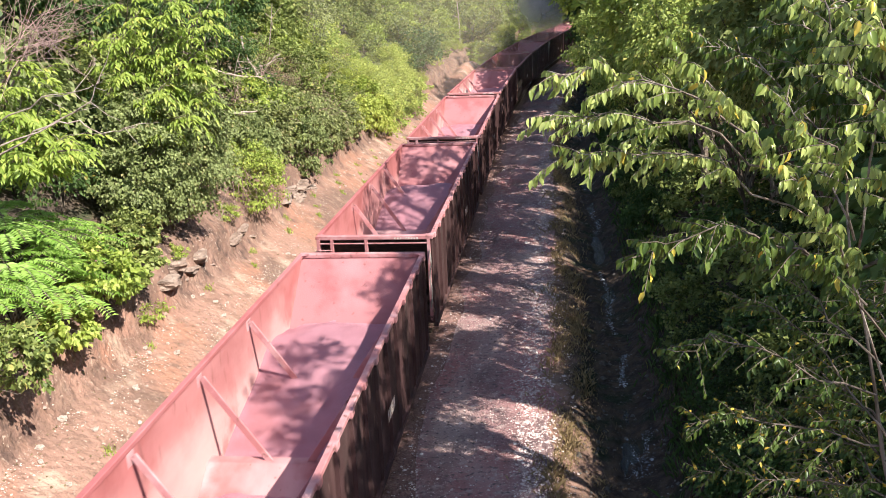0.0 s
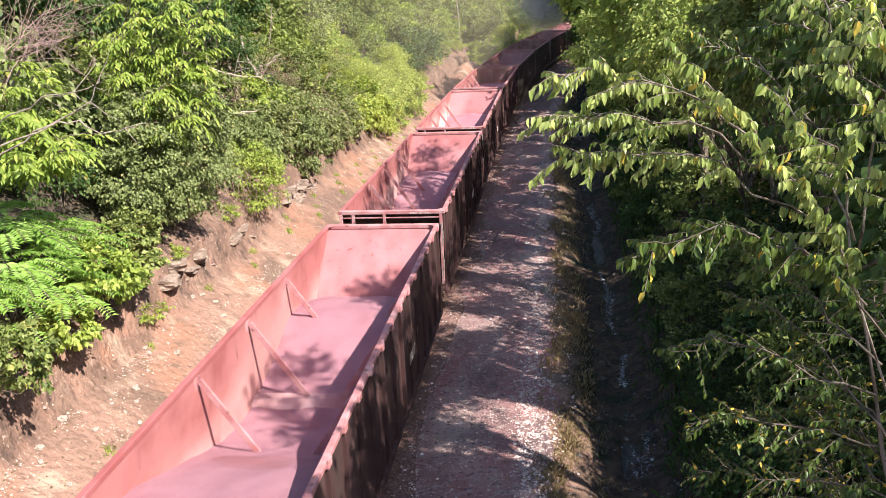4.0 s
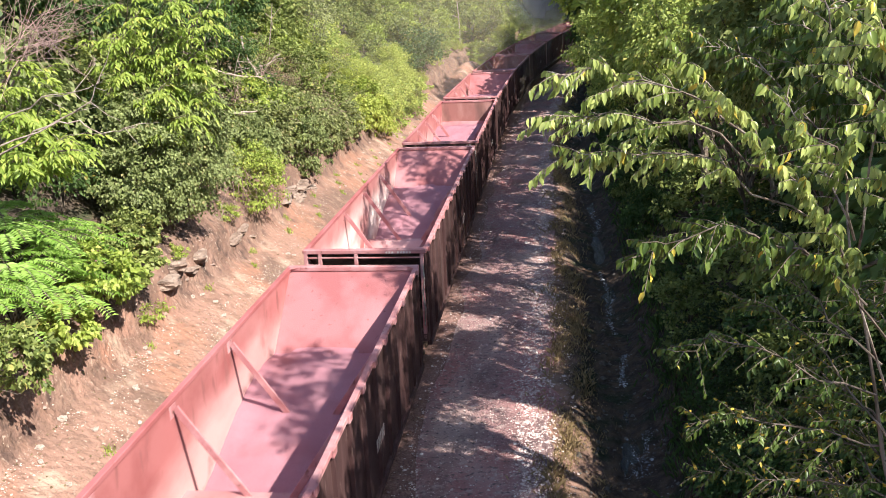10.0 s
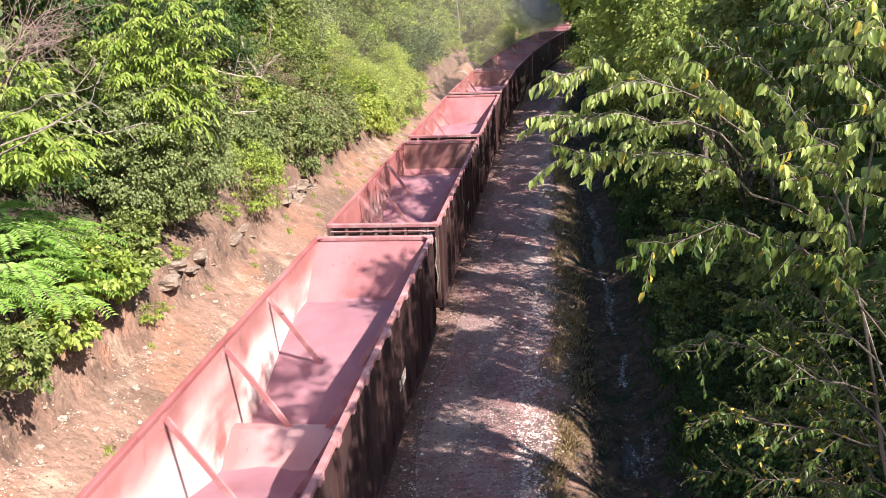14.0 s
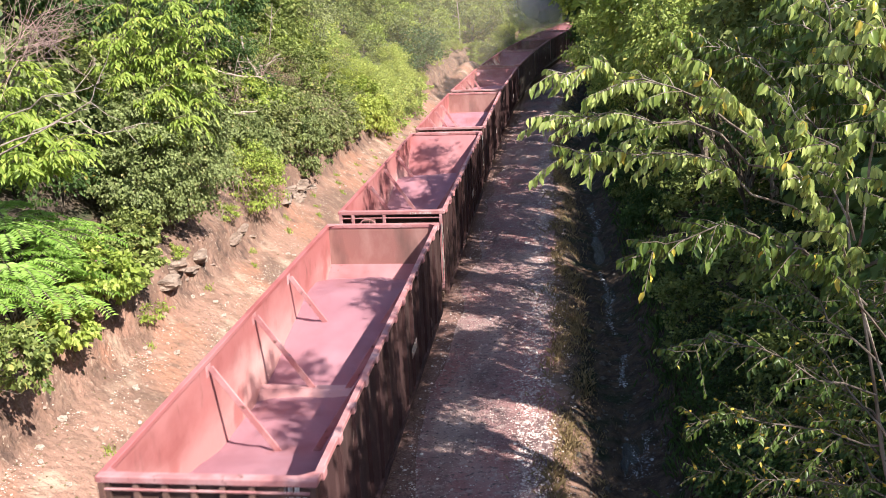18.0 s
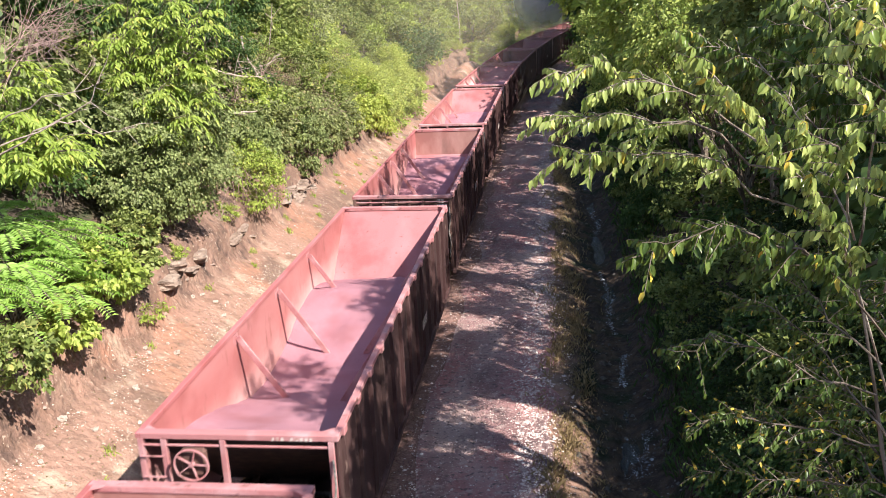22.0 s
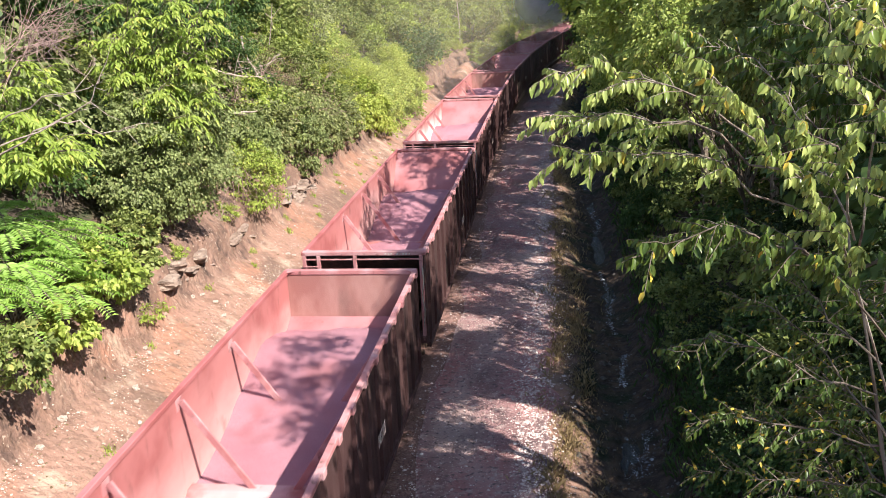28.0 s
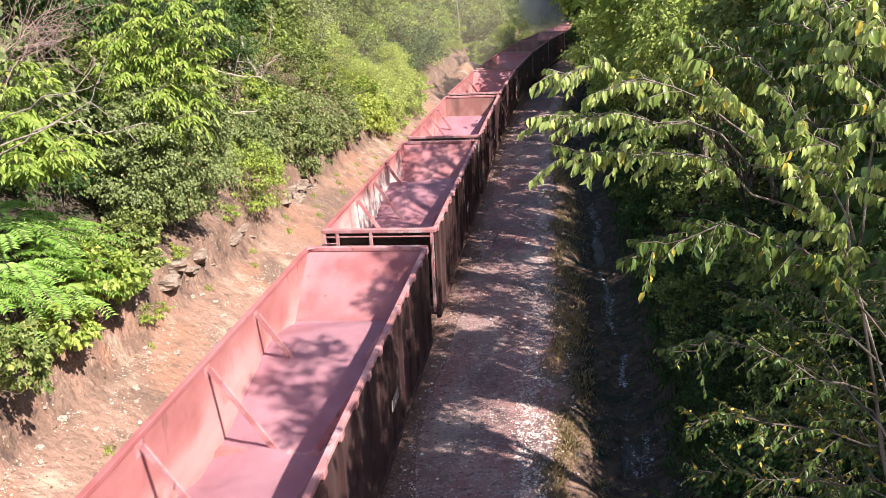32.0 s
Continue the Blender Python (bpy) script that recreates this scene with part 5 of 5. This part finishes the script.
def scatter(name, count, place, size, mat, seed, label, category):
    """Many small stones in one mesh."""
    rng = random.Random(seed)
    verts, faces = [], []
    base = [(1, 0, 0), (-0.2, 0.95, 0), (-0.9, -0.35, 0), (0.1, -0.9, 0), (0.1, 0.1, 0.75), (0.4, -0.2, 0.6)]
    tri = [(0, 1, 4), (1, 2, 4), (2, 3, 4), (3, 5, 4), (3, 0, 5), (0, 4, 5)]
    for i in range(count):
        x, y = place(rng)
        z = land(x, y)
        f, a = size * rng.lognormvariate(0, 0.45), rng.uniform(0, 6.28)
        ca, sa, h = math.cos(a), math.sin(a), rng.uniform(0.6, 1.1)
        k = len(verts)
        verts += [(x + f * (bx * ca - by * sa), y + f * (bx * sa + by * ca), z + (0.02 if name == "gravel" else 0.0) + f * (bz * h - 0.1)) for bx, by, bz in base]
        faces += [tuple(k + j for j in t) for t in tri]
    return tagged(new(name, mesh_of(name, verts, faces, mat)), label, category, kind="stuff")


def on_bank(rng):
    while True:
        y = 13 + 70 * rng.random() ** 1.7
        u = rng.uniform(-6.6, -2.9)
        if noise.noise(Vector((u * 0.9, y * 0.7, 5))) > rng.uniform(-0.1, 0.5):
            return u + bend(y), y


def on_road(rng):
    y = 14 + 60 * rng.random() ** 1.8
    u = rng.choice((rng.uniform(1.6, 5.4), rng.gauss(2.6, 0.5), rng.gauss(4.37, 0.13), rng.gauss(4.35, 0.25)))
    return u + bend(y), y


def on_ridge(rng):
    y = 13 + 75 * rng.random() ** 1.5
    return rng.gauss(4.33 + 0.08 * math.sin(y * 0.5), 0.22) + bend(y), y


def in_ditch(rng):
    y = 14 + 50 * rng.random() ** 1.6
    return rng.uniform(5.4, 7.7) + bend(y), y



def glint_runs(rng):
    y0, y1, wide = rng.choice(((16.0, 17.2, 0.12), (18.2, 20.2, 0.16), (22.8, 25.0, 0.06), (26.5, 33.0, 0.06), (38.0, 42.5, 0.09)))
    y = rng.uniform(y0, y1)
    return 6.72 + 0.018 * max(0, 30 - y) + 0.12 * math.sin(y * 1.3) + rng.gauss(0, wide), y


scatter("pebbles", 8000, on_bank, 0.019, M["pebble"], 1, "pale pebbles and crumbs strewn over the bank", "stones")
scatter("gravel", 34000, on_road, 0.018, M["chip"], 2, "loose pale gravel on the service road", "gravel")
scatter("gravel", 32000, on_ridge, 0.024, M["chip"], 22, "ridge of pale loose gravel between the wheel ruts", "gravel")
# loose pale flecks take the place of sky glints on the water
scatter("broken_water", 2600, glint_runs, 0.014, M["sky_glint"], 31, "pale flecks that stand in for sky glints in the ditch", "water")
scatter("ditch_stones", 900, in_ditch, 0.045, M["wet_stone"], 4, "wet stones and rubble in the ditch", "stones")


def blades(name, count, place, height, mat, seed, label):
    rng = np.random.default_rng(seed)
    verts, faces = [], []
    for i in range(count):
        x, y, f = place(rng)
        z = land(x, y)
        a, h = rng.uniform(0, 6.28), height * f * rng.uniform(0.5, 1.3)
        w = 0.008 + 0.05 * h
        lx, ly = rng.normal(0, 0.45, 2) * h
        k = len(verts)
        verts += [(x - w * math.cos(a), y - w * math.sin(a), z), (x + w * math.cos(a), y + w * math.sin(a), z), (x + lx * 0.4, y + ly * 0.4, z + h * 0.7), (x + lx, y + ly, z + h * 0.95)]
        faces += [(k, k + 1, k + 2), (k, k + 2, k + 3)]
    return tagged(new(name, mesh_of(name, verts, faces, mat)), label, "grass", kind="stuff")


def verge(rng):
    y = 13 + 75 * rng.random() ** 1.5
    u = rng.normal(5.25, 0.4)
    c = noise.noise(Vector((u * 1.5, y * 0.5, 8)))
    return u + bend(y), y, max(0.12, 0.55 + 1.5 * c)


def tufts(rng):
    y = 14 + 60 * rng.random() ** 1.3
    k = int(rng.integers(0, 40))
    u = -6.3 + (k * 0.37) % 2.6
    y = 14 + (k * 7.77) % 50
    return u + rng.normal(0, 0.07) + bend(y), y + rng.normal(0, 0.1), 0.7


def far_side(rng):
    y = 13 + 75 * rng.random() ** 1.5
    return rng.normal(8.1, 0.35) + bend(y), y, 0.9


blades("verge_grass", 16000, verge, 0.17, M["grass"], 6, "rough half dry grass along the road edge")
blades("grass_tufts", 1500, tufts, 0.16, M["leaf_bright"], 7, "small green tufts on the dusty slope")
blades("ditch_grass", 7000, far_side, 0.3, M["leaf_dark"], 9, "dark grass on the far side of the ditch")


def litter(rng):
    y = 13 + 50 * rng.random() ** 1.4
    return np.array([rng.uniform(-6.9, -3.2), y])


rng = np.random.default_rng(12)
pts = np.array([(x + bend(y), y, land(x + bend(y), y) + 0.012) for x, y in (litter(rng) for i in range(1300))])
v, f = leaves(pts, np.concatenate([rng.normal(0, 1, (1300, 2)), np.zeros((1300, 1))], 1), 0.07, rng, 0.0, 0.35)
tagged(new("fallen_leaves", mesh_of("fallen_leaves", v, f, M["brown_leaf"])), "withered leaves fallen on the dusty bank", "leaves", kind="stuff")


def twigs(name, root, way, count, reach, r0, mat, seed, label, category, forks=3, flat=0.5, foot=None):
    """A leafless tangle: long crooked shoots with side twigs."""
    rng = np.random.default_rng(seed)
    ob = new(name)
    ob.location = root
    if foot:
        f = Vector((foot[0], foot[1], land(*foot) - 0.1)) - Vector(root)
        part("stem", tube(bmesh.new(), wander([f, f * 0.5 + Vector((-0.3, 0.2, 0.3)), Vector((0, 0, 0))], rng), [0.05, 0.045, 0.042, 0.04, 0.036, 0.03, 0.022], 7), mat, ob)
    for i in range(count):
        bm = bmesh.new()
        d = (Vector(way) + Vector(rng.normal(0, flat, 3))).normalized()
        p, pts = Vector(rng.normal(0, 0.15, 3)), []
        ln = reach * rng.uniform(0.5, 1.0)
        for k in range(6):
            pts.append(p.copy())
            p = p + d * ln / 5
            d = (d + Vector(rng.normal(0, 0.22, 3))).normalized()
        tube(bm, pts, [r0 * (1 - k / 6.5) for k in range(6)], 5)
        for k in range(forks):
            a = pts[int(rng.integers(1, 5))]
            e = (d + Vector(rng.normal(0, 0.8, 3))).normalized()
            b = a + e * ln * rng.uniform(0.12, 0.35)
            part("side_twig", tube(bmesh.new(), [a, (a + b) / 2 + Vector(rng.normal(0, 0.05, 3)), b], [r0 * 0.45, r0 * 0.35, r0 * 0.15], 4), mat, ob)
        part("shoot", bm, mat, ob)
    return tagged(ob, label, category)


twigs("dead_brush", (-6.6, 18.7, 9.0), (0.75, 0.1, 0.45), 24, 2.6, 0.010, M["dead_pink"], 5, "leafless tangle of dusty dead brush", "dead brush", 5, 0.5, (-9.6, 20.6))
twigs("dead_brush", (-6.6, 19.6, 9.4), (0.7, -0.1, 0.1), 18, 2.2, 0.010, M["dead_pink"], 15, "leafless tangle of dusty dead brush", "dead brush", 5, 0.55, (-9.9, 22.0))
twigs("dead_brush", (-9.8, 43.5, 4.6), (0.5, 0.1, 0.6), 9, 2.4, 0.016, M["dead_pink"], 6, "dry brown brush hanging on the bank", "dead brush", 4)
twigs("dead_brush", (-7.4, 32.2, 3.6), (0.35, 0.0, -0.7), 10, 1.5, 0.012, M["dead_pink"], 8, "dry roots and brush hanging over the ledge", "dead brush", 3, 0.3)
twigs("hanging_vine", (-6.7, 29.6, 2.9), (0.3, 0.0, -0.9), 6, 1.1, 0.01, M["twig"], 9, "bare vine stems hanging down the bank", "vine", 2, 0.22)


def dead_limb(name, pts, r, label, seed, side=4):
    rng = np.random.default_rng(seed)
    ob = new(name)
    base = Vector(pts[0])
    ob.location = base
    pts = wander([Vector(q) - base for q in pts], rng)
    part("stem", tube(bmesh.new(), pts, [r * (1 - 0.75 * k / len(pts)) for k in range(len(pts))], 7), M["twig"], ob)
    for k in range(side):
        a = pts[int(rng.integers(len(pts) // 3, len(pts) - 1))]
        e = ((pts[-1] - pts[-3]).normalized() + Vector(rng.normal(0, 0.8, 3))).normalized()
        b = a + e * rng.uniform(0.4, 1.1)
        part("side_twig", tube(bmesh.new(), [a, (a + b) / 2 + Vector(rng.normal(0, 0.06, 3)), b], [r * 0.35, r * 0.3, r * 0.12], 5), M["twig"], ob)
    return tagged(ob, label, "branch")


LIMB = "pale grey dead branch reaching out from the bank"
dead_limb("dead_branch", [(-8.6, 17.2, 4.6), (-6.6, 17.2, 6.9), (-5.48, 17.2, 7.55), (-4.58, 17.2, 7.89), (-4.11, 17.2, 8.21), (-3.94, 17.2, 8.49), (-3.79, 17.2, 8.66)], 0.022, LIMB, 3, 6)
dead_limb("dead_branch", [(-8.8, 17.7, 4.7), (-6.6, 17.6, 7.6), (-5.24, 17.3, 8.22), (-4.51, 17.2, 8.3), (-4.06, 17.2, 8.43)], 0.02, LIMB, 5, 5)
dead_limb("dead_branch", [(-8.5, 16.6, 4.4), (-6.4, 16.9, 7.2), (-4.91, 17.2, 7.73), (-4.38, 17.2, 7.64), (-4.05, 17.2, 7.45), (-3.66, 17.2, 7.5), (-3.36, 17.2, 7.59)], 0.02, LIMB, 6, 3)
BRUSH = "dry brown stems and brush hanging on the bank"
for i, (x, y, z, n) in enumerate(((-6.9, 37.6, 4.6, 12), (-6.6, 42.8, 4.4, 12), (-6.5, 46.0, 4.0, 10), (-8.0, 40.0, 6.6, 12), (-7.6, 48.0, 5.0, 10), (-6.3, 31.2, 3.6, 9), (-7.6, 34.8, 6.0, 10))):
    twigs("dead_brush", (x, y, z), (0.3, -0.1, -0.5 if i % 2 else 0.6), n, 1.7, 0.013, M["dead_pink"], 60 + i, BRUSH, "dead brush", 3, 0.45, (x - 0.8, y + 0.2))
dead_limb("fallen_branch", [(-9.0, 36.0, 7.2), (-8.2, 37.2, 6.7), (-7.4, 38.2, 6.5)], 0.06, "broken pale branch lying across the thicket", 21, 4)
dead_limb("fallen_branch", [(-8.6, 39.4, 8.2), (-8.2, 38.8, 7.2), (-7.6, 38.4, 6.4)], 0.05, "broken pale branch lying across the thicket", 22, 4)
dead_limb("fallen_branch", [(-8.8, 34.6, 5.6), (-7.8, 35.2, 5.4), (-7.0, 35.8, 5.4)], 0.07, "broken pale branch lying across the thicket", 23, 2)
dead_limb("bare_sapling", [(-9.2, 36.4, 4.6), (-9.3, 36.6, 6.6), (-9.1, 36.5, 8.6)], 0.05, "thin pale bare sapling standing on the bank", 16, 3)
dead_limb("bare_sapling", [(-9.0, 38.0, 4.6), (-8.6, 37.8, 6.4), (-8.1, 37.5, 7.6)], 0.045, "thin pale bare sapling standing on the bank", 17, 3)
dead_limb("bare_sapling", [(-8.6, 39.6, 4.6), (-8.8, 39.6, 6.6), (-9.4, 39.9, 8.4)], 0.05, "thin pale bare sapling standing on the bank", 18, 3)
dead_limb("bare_sapling", [(-10.7, 50.0, 4.6), (-10.9, 50.3, 6.8), (-10.4, 50.2, 9.4)], 0.05, "thin pale bare sapling standing on the bank", 6, 3)
dead_limb("bare_sapling", [(-11.4, 44.0, 5.4), (-11.9, 44.0, 7.6), (-11.6, 44.3, 9.2)], 0.05, "thin pale bare sapling standing on the bank", 7, 4)
dead_limb("fallen_branch", [(-10.6, 39.6, 5.9), (-9.6, 41.4, 5.8), (-9.0, 43.2, 5.9)], 0.07, "broken pale branch lying across the thicket", 8, 3)
dead_limb("fallen_branch", [(-10.0, 42.4, 6.6), (-9.3, 44.6, 6.5), (-9.0, 46.2, 6.9)], 0.06, "broken pale branch lying across the thicket", 9, 3)
dead_limb("bare_sapling", [(-3.6 - 1.6, 100.0, 1.8), (-5.2, 100.0, 5.0), (-5.4, 100.2, 9.0)], 0.09, "thin pale bare sapling standing on the bank", 10, 6)


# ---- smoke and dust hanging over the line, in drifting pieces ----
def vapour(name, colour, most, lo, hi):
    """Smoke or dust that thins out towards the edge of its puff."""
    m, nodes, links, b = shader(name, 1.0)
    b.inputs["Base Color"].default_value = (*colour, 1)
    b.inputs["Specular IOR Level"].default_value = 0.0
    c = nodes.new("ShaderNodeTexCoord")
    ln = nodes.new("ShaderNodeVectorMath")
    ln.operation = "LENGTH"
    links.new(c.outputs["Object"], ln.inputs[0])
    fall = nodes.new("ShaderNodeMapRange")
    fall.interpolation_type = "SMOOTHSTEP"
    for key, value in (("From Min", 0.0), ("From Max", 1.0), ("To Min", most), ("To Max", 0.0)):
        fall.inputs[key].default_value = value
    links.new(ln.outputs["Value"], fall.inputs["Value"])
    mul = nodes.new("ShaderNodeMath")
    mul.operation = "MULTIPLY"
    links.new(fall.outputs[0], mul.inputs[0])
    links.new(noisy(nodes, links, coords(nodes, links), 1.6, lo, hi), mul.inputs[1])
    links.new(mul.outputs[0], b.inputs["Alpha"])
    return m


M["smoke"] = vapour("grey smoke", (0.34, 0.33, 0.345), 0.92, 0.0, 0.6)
M["dust_haze"] = vapour("pale dust haze sheet", (0.68, 0.60, 0.50), 0.11, -0.4, 0.8)
PUFFS = []


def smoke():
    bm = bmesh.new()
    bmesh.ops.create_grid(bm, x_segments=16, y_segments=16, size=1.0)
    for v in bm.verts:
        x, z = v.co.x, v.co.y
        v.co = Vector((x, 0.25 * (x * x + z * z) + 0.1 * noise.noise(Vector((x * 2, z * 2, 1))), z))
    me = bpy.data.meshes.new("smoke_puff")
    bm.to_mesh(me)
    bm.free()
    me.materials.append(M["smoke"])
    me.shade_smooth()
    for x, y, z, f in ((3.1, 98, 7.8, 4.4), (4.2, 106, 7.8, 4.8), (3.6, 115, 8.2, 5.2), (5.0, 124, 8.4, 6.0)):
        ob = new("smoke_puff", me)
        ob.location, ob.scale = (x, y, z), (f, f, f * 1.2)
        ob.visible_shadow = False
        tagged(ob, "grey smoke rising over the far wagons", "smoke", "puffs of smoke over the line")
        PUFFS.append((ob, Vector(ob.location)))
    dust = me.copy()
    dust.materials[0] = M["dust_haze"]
    # added see-through sheets that paint haze over the distance and lift its darks
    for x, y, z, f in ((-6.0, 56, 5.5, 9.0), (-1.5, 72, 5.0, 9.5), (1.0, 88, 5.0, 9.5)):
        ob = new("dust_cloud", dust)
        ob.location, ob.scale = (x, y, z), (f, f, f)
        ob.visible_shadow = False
        tagged(ob, "translucent sheet of pale dust haze beside the train", "dust", "clouds of dust over the line")
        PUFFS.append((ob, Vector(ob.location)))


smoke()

motions()
